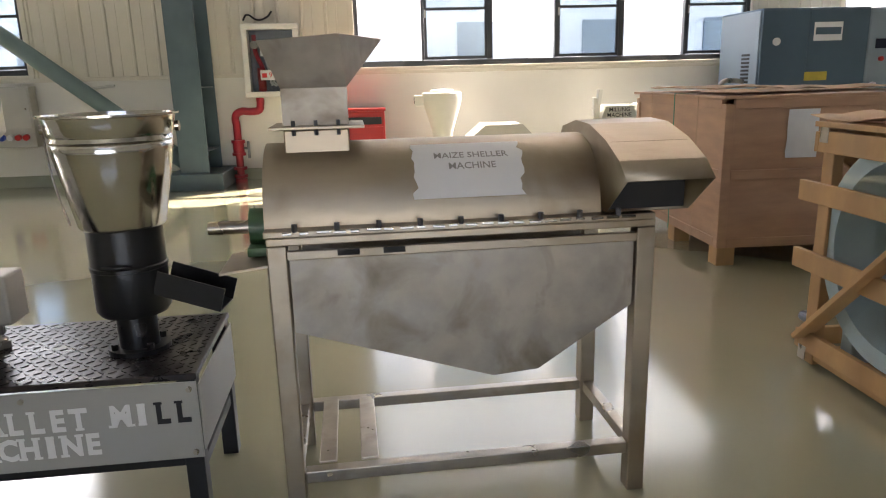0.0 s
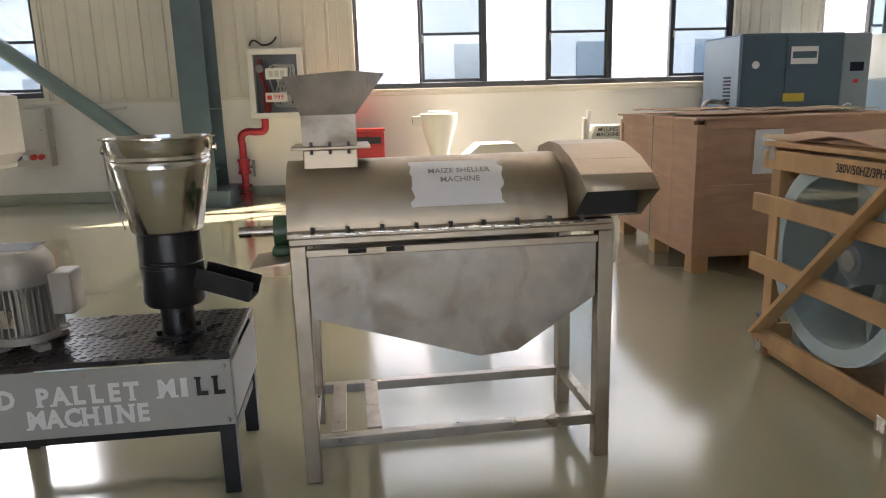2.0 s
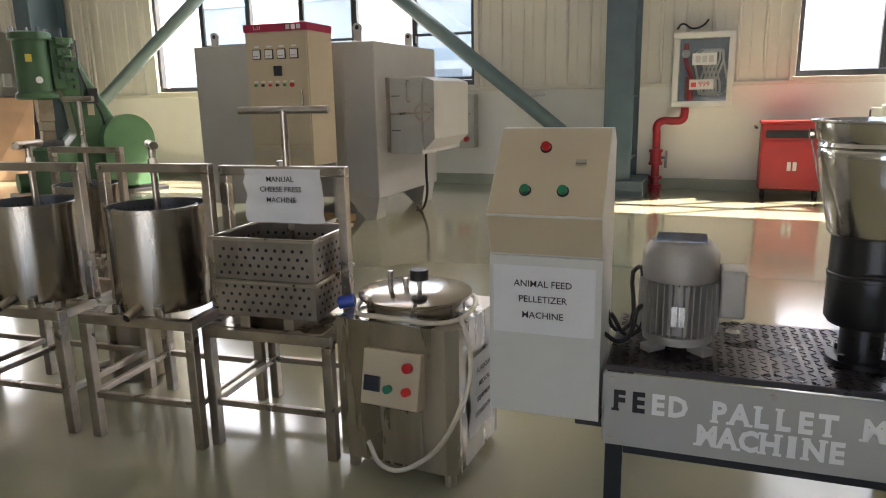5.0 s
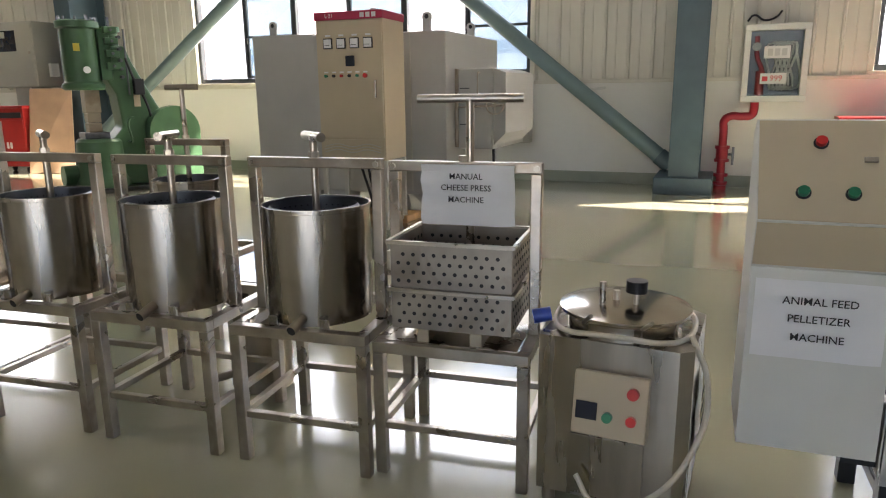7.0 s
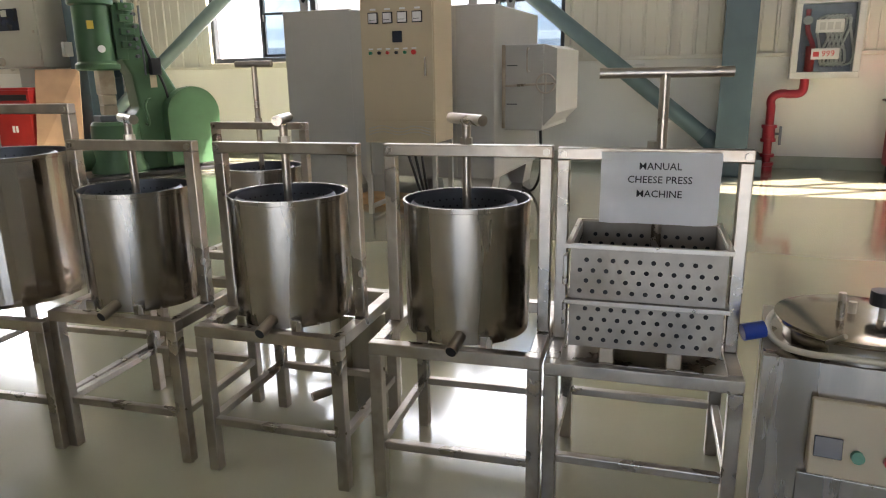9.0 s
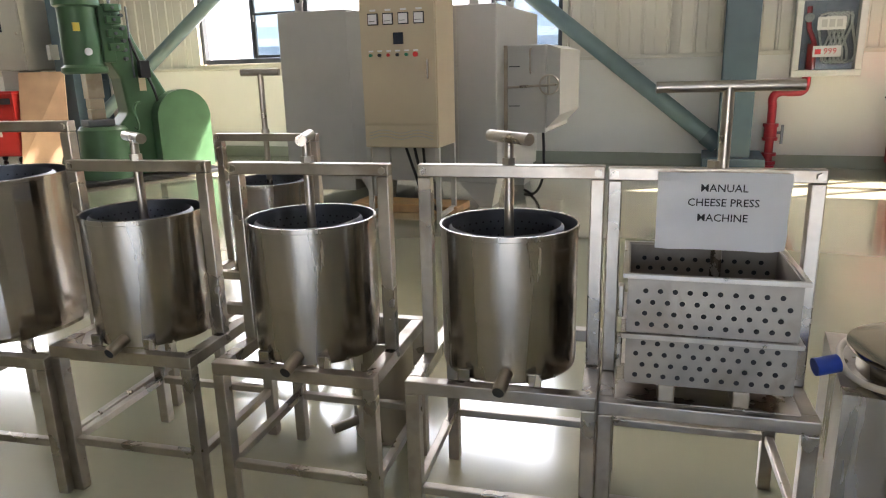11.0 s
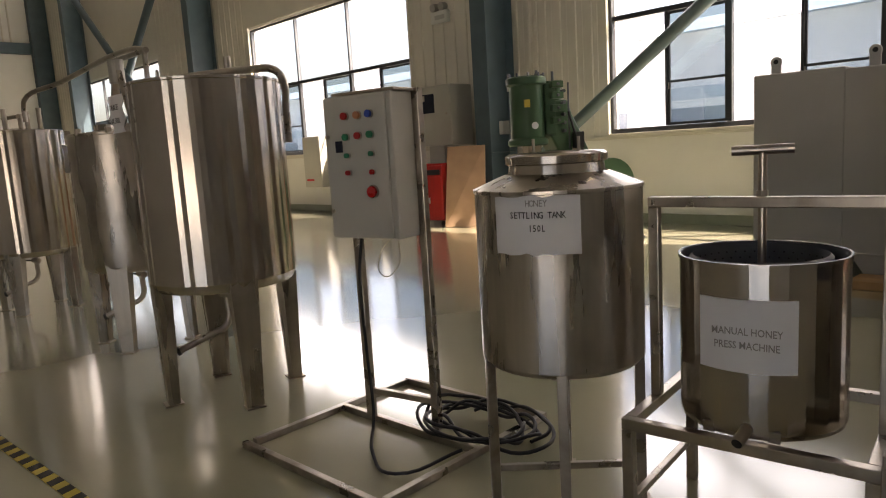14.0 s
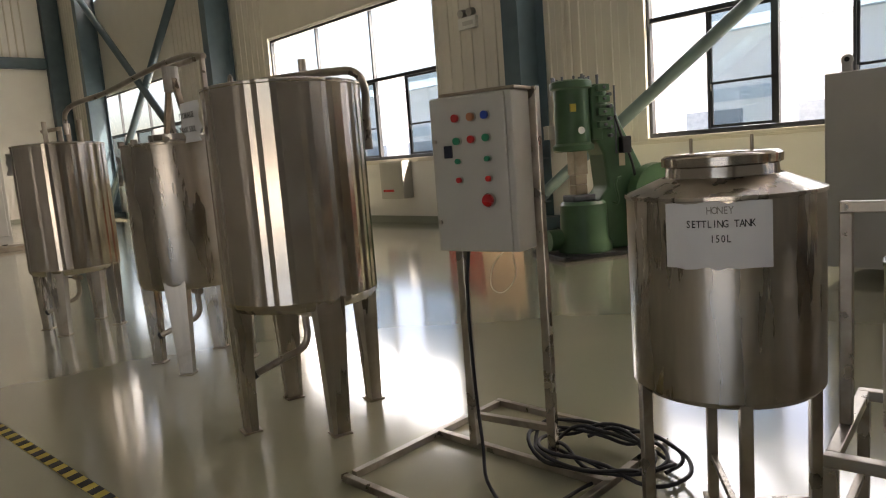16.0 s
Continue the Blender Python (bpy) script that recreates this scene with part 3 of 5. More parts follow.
# label on the drum
bm = B()
n = 12
rows_ = []
for j in range(n + 1):
    a = radians(112 + 50 * j / n)
    rows_.append([bm.verts.new((-0.13 + 0.30 * i / 6 + (0.02 * noise.noise(Vector((i, j, 3.3))) if i in (0, 6) else 0), CY + (R + .003) * math.cos(a), CZ + (R + .003) * math.sin(a))) for i in range(7)])
for j in range(n):
    for i in range(6):
        bm.faces.new((rows_[j][i], rows_[j][i + 1], rows_[j + 1][i + 1], rows_[j + 1][i]))
ps = part("paper_sign", bm, PAPER, sh, "torn white paper sign", True)
for text, aa in (("MAIZE SHELLER", 128), ("MACHINE", 138)):
    a = radians(aa)
    words("print", text, 0.03, pose(0.03, CY + (R + .006) * math.cos(a), CZ + (R + .006) * math.sin(a), aa - 90), INK_FADE, ps)

# ---- feed pellet mill ----
pm = thing("feed_pellet_mill", pose(-0.245, 2.945, 0, 0, 0, 2.0), "black pellet mill with tread-plate table, motor and steel bucket hopper", "pellet mill")
hw, dp = 0.435, 0.50
part("tabletop", box(B(), -hw, hw, 0, dp, .472, .49, .003), BLACK_PLATE, pm, "black tread plate")
bm = B()
for i in range(30):
    for j in range(17):
        x, y = -hw + 0.02 + i * 0.0285, 0.018 + j * 0.0285
        box(bm, -.010, .010, -.0022, .0022, 0, .0022, 0, pose(x, y, .49, 0, 0, 45 if (i + j) % 2 else -45))
tagged(part("tread", bm, BLACK_PLATE, pm), kind="stuff")
part("front_apron", box(B(), -hw, hw, -.006, -.001, .25, .47, .001), APRON, pm, "white painted apron plate with polished letters, their reflections painted black and white")
part("side_apron", box(B(), hw + .001, hw + .006, .0, dp - .02, .27, .46, .001), APRON, pm)
part("side_apron", box(B(), -hw - .006, -hw - .001, .0, dp - .02, .27, .46, .001), APRON, pm)
for sx, sy in ((-hw + .03, .03), (hw - .03, .03), (-hw + .03, dp - .03), (hw - .03, dp - .03)):
    part("leg", bar(B(), (sx, sy, 0), (sx, sy, .47), .05), BLACK, pm)
for a, b in (((-hw + .055, .03, .235), (hw - .055, .03, .235)), ((-hw + .055, dp - .03, .2), (hw - .055, dp - .03, .2)), ((hw - .03, .055, .2), (hw - .03, dp - .055, .2)), ((-hw + .03, .055, .2), (-hw + .03, dp - .055, .2))):
    part("stretcher", bar(B(), a, b, .035), BLACK, pm)
for x in (-hw + .02, 0, hw - .02):
    for z in (.45, .268):
        if x or z > .4:
            part("screw", rod(B(), (x, -.006, z), (x, -.012, z), .008, 10), STEEL, pm)
STEMS = {'F': ((.16, 1, 0),), 'E': ((.16, 0, 0),), 'P': ((.16, 1, 0),), 'L': ((.16, 0, 1),), 'T': ((.5, 1, 0),), 'I': ((.5, 1, 1),), 'A': ((.1, 1, 0), (.9, 1, 0)),
         'M': ((.06, 1, 0), (.94, 1, 0)), 'H': ((.1, 1, 1), (.9, 1, 1)), 'N': ((.1, 1, 1), (.9, 0, 1))}
# polished steel letters: dark and bright reflections painted as black and white
for row, z, dark in (("FEED PALLET MILL", .385, (0, 1, 14, 15)), ("MACHINE", .312, ())):
    for k, letter in enumerate(row):
        if letter != " ":
            words("letter", letter, .082, upright((k - (len(row) - 1) / 2) * .0525, -.0075, z), INK if k in dark else LETTER_GLINT, pm, squeeze=1.3 if letter == "I" else .86, bold=.0035, stems=STEMS.get(letter, ()))
BX, BY = 0.235, 0.22
bm = B()
lathe(bm, [(0.0, .852), (.106, .852), (.113, .86), (.152, 1.06), (.155, 1.075), (.15, 1.083), (.156, 1.09), (.152, 1.1), (.158, 1.108), (.166, 1.15), (.176, 1.153), (.176, 1.158), (.164, 1.158), (.148, 1.1), (.108, .87), (0, .87)], 56, BX, BY)
part("bucket", bm, CHROME, pm, "shiny stainless steel bucket hopper", True, 50)
for s in (-1, 1):
    part("bucket_ear", rod(B(), (BX + s * .168, BY, 1.12), (BX + s * .178, BY, 1.12), .014), STEEL_MIRROR, pm)
tube("bail_handle", [(BX - .174, BY, 1.12), (BX - .146, BY - .045, .98), (BX - .112, BY - .07, .87)], .0028, STEEL_MIRROR, pm)
bm = B()
lathe(bm, [(0, .605), (.09, .605), (.1, .62), (.1, .735), (.103, .737), (.103, .747), (.1, .75), (.1, .852)], 48, BX, BY)
part("pellet_chamber", bm, BLACK, pm, "", True)
part("neck", lathe(B(), [(.055, .50), (.055, .605)], 36, BX, BY), BLACK, pm, "", True)
part("neck_flange", rod(B(), (BX, BY, .4905), (BX, BY, .505), .085, 36), BLACK, pm)
for k in range(4):
    a = k * math.pi / 2 + .7
    part("bolt", rod(B(), (BX + .07 * math.cos(a), BY + .07 * math.sin(a), .505), (BX + .07 * math.cos(a), BY + .07 * math.sin(a), .522), .01, 6), BLACK, pm)
bm = B()
c = pose(BX + .09, BY - .01, .70, 0, 17, -8)
box(bm, 0, .19, -.052, .052, -.034, -.03, 0, c)
box(bm, 0, .19, -.056, -.0525, -.034, .034, 0, c)
box(bm, 0, .19, .0525, .056, -.034, .034, 0, c)
part("chute", bm, BLACK, pm, "black open discharge chute")
tube("latch", [(BX - .04, BY - .1, .755), (BX, BY - .112, .758), (BX + .04, BY - .1, .755)], .005, BLACK, pm)
MX, MY = -0.25, 0.22
bm = B()
lathe(bm, [(0, .515), (.1, .515), (.1, .54), (.088, .545), (.088, .7), (.105, .702), (.108, .72), (.108, .775), (.095, .80), (.085, .812), (0, .818)], 40, MX, MY)
part("motor_body", bm, ALU, pm, "grey finned electric motor", True, 30)
for k in range(36):
    a = 2 * math.pi * k / 36
    part("fin", box(B(), .086, .116, -.002, .002, .548, .7, 0, pose(MX, MY, 0, 0, 0, math.degrees(a))), ALU, pm)
for k in range(9):
    part("grille_bar", box(B(), -.07, .07, -.002, .002, .8185, .822, 0, pose(MX, MY + (k - 4) * .016, 0)), STEEL_DARK, pm)
for k in range(4):
    part("motor_foot", box(B(), .06, .125, -.02, .02, .4905, .514, .004, pose(MX, MY, 0, 0, 0, 45 + 90 * k)), ALU, pm)
part("terminal_box", box(B(), MX + .11, MX + .18, MY - .06, MY + .05, .60, .74, .008), ALU, pm)
part("nameplate", box(B(), -.02, .02, -.112, -.1095, .58, .64, 0, pose(MX, MY, 0)), STEEL, pm)
part("lifting_eye", lathe(B(), [(.012, .56), (.02, .568), (.012, .576), (.008, .568), (.012, .56)], 14, MX + .15, MY - .07), ALU, pm)
for k, p in enumerate([(-.46, .1), (-.44, .16), (-.47, .2)]):
    tube("cable", [(p[0], p[1], .55 + k * .04), (p[0] + .06, p[1] + .02, .52), (p[0] + .1, p[1] + .04, .62 + k * .05), (MX - .1, MY - .02, .6 + .03 * k)], .007, RUBBER, pm)
# control box fixed to the mill's end
cb = part("control_box", prism(B(), [(-.01, .315), (-.01, .79), (.0, .792), (-.045, .912), (.145, 1.14), (.20, 1.14), (.26, 1.1), (.26, .315)], -.77, -.45, 'x'), OFFWHITE, pm, "beige and grey sloping control box with push buttons")
sl = math.degrees(math.atan2(1.14 - .912, .145 + .045))
cm = pose(-.61, .05, 1.026, sl, 0, 0)
part("panel_face", box(B(), -.158, .158, -.145, .145, .001, .004, .001, cm), BEIGE, cb)
part("panel_front", sheet(B(), [(-.768, -.003, .797), (-.452, -.003, .797), (-.452, -.046, .909), (-.768, -.046, .909)], .002), BEIGE, cb)
for x, y, mt in ((-.02, .075, BTN_RED), (-.06, -.07, BTN_GREEN), (.045, -.07, BTN_GREEN)):
    bt = part("button", rod(B(), cm @ Vector((x, y, .004)), cm @ Vector((x, y, .02)), .013, 18), mt, cb)
    part("bezel", rod(B(), cm @ Vector((x, y, .0042)), cm @ Vector((x, y, .009)), .017, 18), INK, bt)
part("key_lock", box(B(), .07, .1, .02, .034, .004, .012, .002, cm), STEEL, cb)
part("bracket", box(B(), -.52, -.44, .02, .2, .285, .314, .002), BLACK, pm)
paper(pm, .29, .2, upright(-.612, -.016, .665), [("ANIMAL FEED", .05), ("PELLETIZER", .005), ("MACHINE", -.042)], .027, curl=.008)

# ---- autoclave ----
ac = thing("autoclave", pose(-1.365, 2.935, 0, 0, 0, -3), "stainless steel autoclave with round lid, gauge and looped hose", "autoclave")
bm = B()
prism(bm, [(-.19, 0), (.2, 0), (.235, .03), (.235, .37), (.2, .4), (-.19, .4)], .045, .535, 'z')
part("body", bm, STEEL, ac)
for sx, sy in ((-.16, .03), (.2, .03), (-.16, .37), (.2, .37)):
    part("foot", rod(B(), (sx, sy, 0), (sx, sy, .045), .02, 14), STEEL_TUBE, ac)
part("collar", lathe(B(), [(.165, .536), (.165, .585), (.15, .585), (.15, .536)], 48, .02, .17), STEEL, ac, "", True)
part("lid", lathe(B(), [(.185, .586), (.19, .592), (.19, .6), (.15, .612), (.05, .621), (0, .622)], 56, .02, .17), STEEL_MIRROR, ac, "polished domed lid", True)
part("lid_rod", rod(B(), (-.03, .09, .61), (-.03, .09, .685), .009), STEEL_TUBE, ac)
g = part("gauge_stem", rod(B(), (.06, .12, .612), (.06, .12, .655), .008), STEEL, ac)
part("gauge", rod(B(), (.06, .12, .656), (.06, .12, .69), .03, 24), RUBBER, ac, "black pressure gauge")
part("valve", rod(B(), (.0, .14, .615), (.0, .14, .65), .01, 10), STEEL, ac)
for x in (-.06, .1):
    part("clamp", rod(B(), (x, -.01, .59), (x + .03, -.05, .625), .006, 8), STEEL_TUBE, ac)
box_m = pose(.035, -.012, .36, -12, 0, 0)
cp = part("control_panel", box(B(), -.11, .095, -.03, .03, -.09, .09, .004, box_m), BEIGE, ac, "tilted steel control panel with red and green buttons")
for x, z, mt, r in ((.055, .045, BTN_RED, .016), (-.01, -.03, BTN_GREEN, .014), (.055, -.03, BTN_RED, .014)):
    part("button", rod(B(), box_m @ Vector((x, -.03, z)), box_m @ Vector((x, -.048, z)), r, 16), mt, cp)
part("meter", box(B(), -.1, -.04, -.036, -.0305, -.045, .005, .002, box_m), SCREEN, cp)
part("lower_panel", box(B(), -.09, .12, -.012, -.001, .06, .25, .002), STEEL, ac)
tube("hose", [(.02 + .2 * math.cos(a), .17 + .2 * math.sin(a), .555 + .012 * math.sin(3 * a)) for a in [2 * math.pi * k / 14 for k in range(14)]], .008, HOSE, ac, "cream rubber hose", True)
tube("hose", [(.22, .08, .56), (.27, .04, .45), (.26, -.02, .3), (.12, -.06, .1), (-.0, -.06, .07), (-.06, -.045, .14)], .008, HOSE, ac)
part("plug", rod(B(), (-.24, .1, .55), (-.19, .12, .56), .022, 16), BTN_BLUE, ac, "blue power plug", True)
paper(ac, .2, .27, pose(.243, .2, .27, 90, 0, 90), [("AUTOCLAVE", .09), ("MEDICAL", .04), ("EQUIPMENT", -.01), ("STERILIZATION", -.06)], .024, curl=.01)


# ---- screw presses ----
def press_frame(t, w, d, zt, zc, uy, tb=.036):
    hw_ = w / 2
    for sx in (-hw_ + tb / 2, hw_ - tb / 2):
        for sy in (tb / 2, d - tb / 2):
            part("leg", bar(B(), (sx, sy, 0), (sx, sy, zt - tb - .001), tb), STEEL_TUBE, t)
    for y in (tb / 2, d - tb / 2):
        part("table_rail", bar(B(), (-hw_, y, zt - tb / 2), (hw_, y, zt - tb / 2), tb), STEEL_TUBE, t)
        part("stretcher", bar(B(), (-hw_ + tb, y, .17), (hw_ - tb, y, .17), .024), STEEL_TUBE, t)
    for x in (-hw_ + tb / 2, hw_ - tb / 2):
        part("table_rail", bar(B(), (x, tb, zt - tb / 2), (x, d - tb, zt - tb / 2), tb), STEEL_TUBE, t)
        part("stretcher", bar(B(), (x, tb, .17), (x, d - tb, .17), .024), STEEL_TUBE, t)
        part("upright", bar(B(), (x, uy, zt + .001), (x, uy, zc - .017), .034), STEEL_TUBE, t)
    part("crossbar", bar(B(), (-hw_ + .0, uy, zc), (hw_, uy, zc), .033), STEEL_TUBE, t)
    for x in (-hw_ + .017, hw_ - .017):
        part("bolt", rod(B(), (x, uy - .017, zc), (x, uy - .026, zc), .01, 6), STEEL, t)
    part("nut", rod(B(), (0, uy, zc + .017), (0, uy, zc + .035), .018, 6), STEEL, t)


def barrel_press(x, y, rz, turn, zc=1.0, zt=.487, w=.48, d=.47, r=.178, top=.868, hz=1.085, facets=0, label="", paper_text=None):
    t = thing("screw_press", pose(x, y, 0, 0, 0, rz), label or "stainless steel screw press with barrel, perforated basket and T-handle", "screw press", "presses in a row")
    uy = d * .42
    press_frame(t, w, d, zt, zc, uy)
    bm = B()
    seg = facets or 64
    lathe(bm, [(0, zt + .006), (r * .985, zt + .006), (r, zt + .02), (r, top - .014), (r * 1.015, top - .012), (r * 1.015, top), (r * .985, top), (r * .985, zt + .03), (0, zt + .03)], seg, 0, uy, .012 if facets else 0)
    bo = part("barrel", bm, STEEL_MIRROR if facets else STEEL, t, "", not facets)
    # liner and basket use darkened steel to paint the shade inside the barrel
    part("shaded_liner", lathe(B(), [(r * .975, top - .002), (r * .975, zt + .06)], 48, 0, uy), STEEL_DARK, bo, "inner wall darkened to paint the shade in the barrel", True)
    bm = B()
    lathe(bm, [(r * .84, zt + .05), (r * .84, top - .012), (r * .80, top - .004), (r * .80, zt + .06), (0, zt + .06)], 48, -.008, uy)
    part("basket", bm, STEEL_DARK, t, "perforated basket inside the barrel, darkened to paint the shade there", True)
    bm = B()
    for k in range(40):
        for j in range(3):
            a = 2 * math.pi * (k + .5 * (j % 2)) / 40
            rr = r * .795
            rod(bm, (-.008 + rr * math.cos(a), uy + rr * math.sin(a), top - .03 - j * .02), (-.008 + rr * .99 * math.cos(a), uy + rr * .99 * math.sin(a), top - .03 - j * .02), .003, 6)
    tagged(part("perforation", bm, HOLE_SHADE, t), kind="stuff")
    part("screw", rod(B(), (0, uy, top - .22), (0, uy, hz), .0125, 18), STEEL_TUBE, t, "", True)
    part("press_plate", rod(B(), (0, uy, top - .25), (0, uy, top - .222), r * .7, 32), STEEL, t)
    hm = pose(0, uy, hz, 0, 0, turn)
    part("handle", rod(B(), hm @ Vector((-.085, 0, 0)), hm @ Vector((.085, 0, 0)), .015, 18), STEEL_TUBE, t, "", True)
    s0 = (0.02, uy - r * .99, zt + .035)
    part("spout", rod(B(), s0, (0.01, uy - r - .06, zt + .012), .017, 20), STEEL_TUBE, t, "", True)
    part("spout_mouth", rod(B(), (0.0099, uy - r - .0605, zt + .0118), (0.0098, uy - r - .0615, zt + .0115), .0145, 20), HOLE_SHADE, t)
    for xx in (-.09, .09):
        part("lug", box(B(), xx - .016, xx + .016, uy - r * .9 - .012, uy - r * .9, zt + .001, zt + .035, .002), STEEL, t)
    return t, uy


barrel_press(-2.32, 2.835, 6, -46)
barrel_press(-2.88, 2.78, 5, 108)
barrel_press(-3.435, 2.74, 6, -38)
hpress, huy = barrel_press(-4.015, 2.645, 7, 12, 1.115, .455, .70, .62, .238, .965, 1.27, 60, "large polished honey press with barrel, spout and paper sign")
bm = B()
for i in range(11):
    a = radians(-119 + i * 6.5)
    for z in (.655, .865):
        bm.verts.new((.2415 * math.cos(a), huy + .2415 * math.sin(a), z))
bm.verts.ensure_lookup_table()
for i in range(10):
    bm.faces.new([bm.verts[k] for k in (2 * i, 2 * i + 2, 2 * i + 3, 2 * i + 1)])
psn = part("paper_sign", bm, PAPER, hpress, "white paper sign curved round the barrel", True)
for text, z in (("MANUAL HONEY", .775), ("PRESS MACHINE", .735)):
    words("print", text, .03, upright(.02, huy - .2455, z, 2), INK_FADE, psn, squeeze=.8)
barrel_press(-3.66, 3.72, 4, 10, 0.985, .42, .5, .47, .185, .80, 1.26, 0, "stainless screw press with a tall T-handle in the second row")

# loose bucket under the tables
pot = thing("steel_pot", pose(-2.87, 3.37, 0, 0, 0, 10), "small stainless steel pot with outlet spout on the floor", "pot")
part("body", lathe(B(), [(0, .005), (.125, .005), (.13, .02), (.13, .37), (.137, .38), (.125, .38), (.122, .02), (0, .02)], 44), STEEL, pot, "", True)
part("spout", rod(B(), (-.1, -.08, .07), (-.17, -.14, .06), .017, 18), STEEL_TUBE, pot, "", True)

# ---- cheese press ----
ch = thing("cheese_press", pose(-1.835, 2.93, 0, 0, 0, 5), "steel cheese press with two perforated trays and T-handle", "cheese press")
press_frame(ch, .50, .46, .455, .99, .2)
part("screw", rod(B(), (0.02, .2, .66), (0.02, .2, 1.2), .0135, 18), STEEL_TUBE, ch, "", True)
part("handle", rod(B(), (-.145, .185, 1.2), (.185, .215, 1.2), .0135, 18), STEEL_TUBE, ch, "", True)
for k, (z0, z1) in enumerate(((.50, .625), (.632, .775))):
    x0, x1, y0, y1, th = -.19, .19, .03, .33, .004
    tray = part("tray", box(B(), x0, x1, y0, y1, z0, z0 + th), TRAY, ch, "perforated steel tray")
    for u in ((x0, x1, y0, y0 + th), (x0, x1, y1 - th, y1), (x0, x0 + th, y0 + th, y1 - th), (x1 - th, x1, y0 + th, y1 - th)):
        part("tray_side", box(B(), *u, z0 + th, z1), TRAY, tray)
    bm = B()
    for a, b in (((x0 - .012, y0 - .006, z1), (x1 + .012, y0 - .006, z1)), ((x0 - .012, y1 + .006, z1), (x1 + .012, y1 + .006, z1)), ((x0 - .006, y0, z1), (x0 - .006, y1, z1)), ((x1 + .006, y0, z1), (x1 + .006, y1, z1))):
        bar(bm, a, b, .012, .012, .001)
    part("rim", bm, STEEL_TUBE, tray)
    bm = B()
    for i in range(11):
        for j in range(4):
            x = x0 + .025 + i * .033 + (.016 if j % 2 else 0)
            z = z0 + .022 + j * .028
            if x < x1 - .01:
                rod(bm, (x, y0 - .0012, z), (x, y0 - .0004, z), .0062, 10)
                rod(bm, (x, y1 - th - .001, z), (x, y1 - th - .0003, z), .0062, 10)
    for i in range(8):
        for j in range(4):
            y = y0 + .03 + i * .034 + (.016 if j % 2 else 0)
            z = z0 + .022 + j * .028
            for x in (x0 + th + .0004, x1 + .0004):
                rod(bm, (x, y, z), (x + .0008, y, z), .0062, 10)
    tagged(part("perforation", bm, HOLE_SHADE, tray), kind="stuff")
for x in (-.09, .08):
    part("runner", box(B(), x - .02, x + .02, .03, .34, .456, .499, .004), STEEL_WORN, ch)
part("drip_plate", box(B(), -.21, .21, .02, .42, .4555, .459, .001, pose(0, 0, 0)), STEEL, ch)
for z in (.53, .66):
    part("side_handle", box(B(), -.212, -.198, .05, .08, z, z + .08, .003), STEEL_TUBE, ch)
paper(ch, .3, .19, upright(.02, .165, .905), [("MANUAL", .06), ("CHEESE PRESS", .025), ("MACHINE", -.012)], .026, curl=.03)

# ---- honey settling tank ----
tk = thing("settling_tank", pose(-4.71, 2.785, 0, 0, 0, 0) @ Matrix.Diagonal((.81, .81, 1, 1)), "dull stainless honey settling tank with lid and paper sign", "tank")
bm = B()
lathe(bm, [(0, .545), (.34, .555), (.362, .575), (.362, 1.165), (.368, 1.168), (.368, 1.178), (.36, 1.18), (.225, 1.225)], 64)
part("body", bm, STEEL, tk, "", True)
part("neck", lathe(B(), [(.21, 1.222), (.205, 1.255), (.22, 1.26), (.222, 1.285), (.205, 1.295), (0, 1.3)], 56), STEEL_MIRROR, tk, "round lid with clamp ring", True)
for s in (-1, 1):
    part("lid_pin", rod(B(), (s * .12, 0, 1.297), (s * .12, 0, 1.345), .007), STEEL_TUBE, tk)
for k, a in enumerate((-130, -55, 35, 125)):
    ca, sa = math.cos(radians(a)), math.sin(radians(a))
    lg = part("leg", box(B(), -.022, .022, -.022, .022, 0.008, .60, .004, pose(.335 * ca, .335 * sa, 0, 0, 0, a)), STEEL_TUBE, tk)
    part("foot_plate", box(B(), -.04, .04, -.04, .04, 0, .007, .001, pose(.335 * ca, .335 * sa, 0, 0, 0, a)), STEEL_WORN, tk)
for a, b in ((-130, 35), (-55, 125)):
    part("cross_stretcher", bar(B(), (.31 * math.cos(radians(a)), .31 * math.sin(radians(a)), .14 + (a == -55) * .03), (.31 * math.cos(radians(b)), .31 * math.sin(radians(b)), .14 + (a == -55) * .03), .025), STEEL_TUBE, tk)
part("outlet", rod(B(), (-.03, -.02, .46), (-.03, -.02, .548), .022, 18), STEEL_TUBE, tk, "", True)
bm = B()
for i in range(11):
    a = radians(-97 + i * 5.7)
    for j, z in enumerate((.975, 1.163)):
        bm.verts.new((.3655 * math.cos(a), .3655 * math.sin(a), z + .012 * noise.noise(Vector((i * .9, j * 3.1, 0)))))
bm.verts.ensure_lookup_table()
for i in range(10):
    bm.faces.new([bm.verts[k] for k in (2 * i, 2 * i + 2, 2 * i + 3, 2 * i + 1)])
psn = part("paper_sign", bm, PAPER, tk, "torn white paper sign curved round the tank", True)
for text, z, mt in (("HONEY", 1.14, INK_FADE), ("SETTLING TANK", 1.102, INK), ("150L", 1.06, INK)):
    for w_i, ch_ in enumerate(text):
        a = radians(-67 + (w_i - (len(text) - 1) / 2) * 2.75)
        words("print", ch_, .03, upright(.368 * math.cos(a), .368 * math.sin(a), z, math.degrees(a) + 90), mt, psn, squeeze=.95)

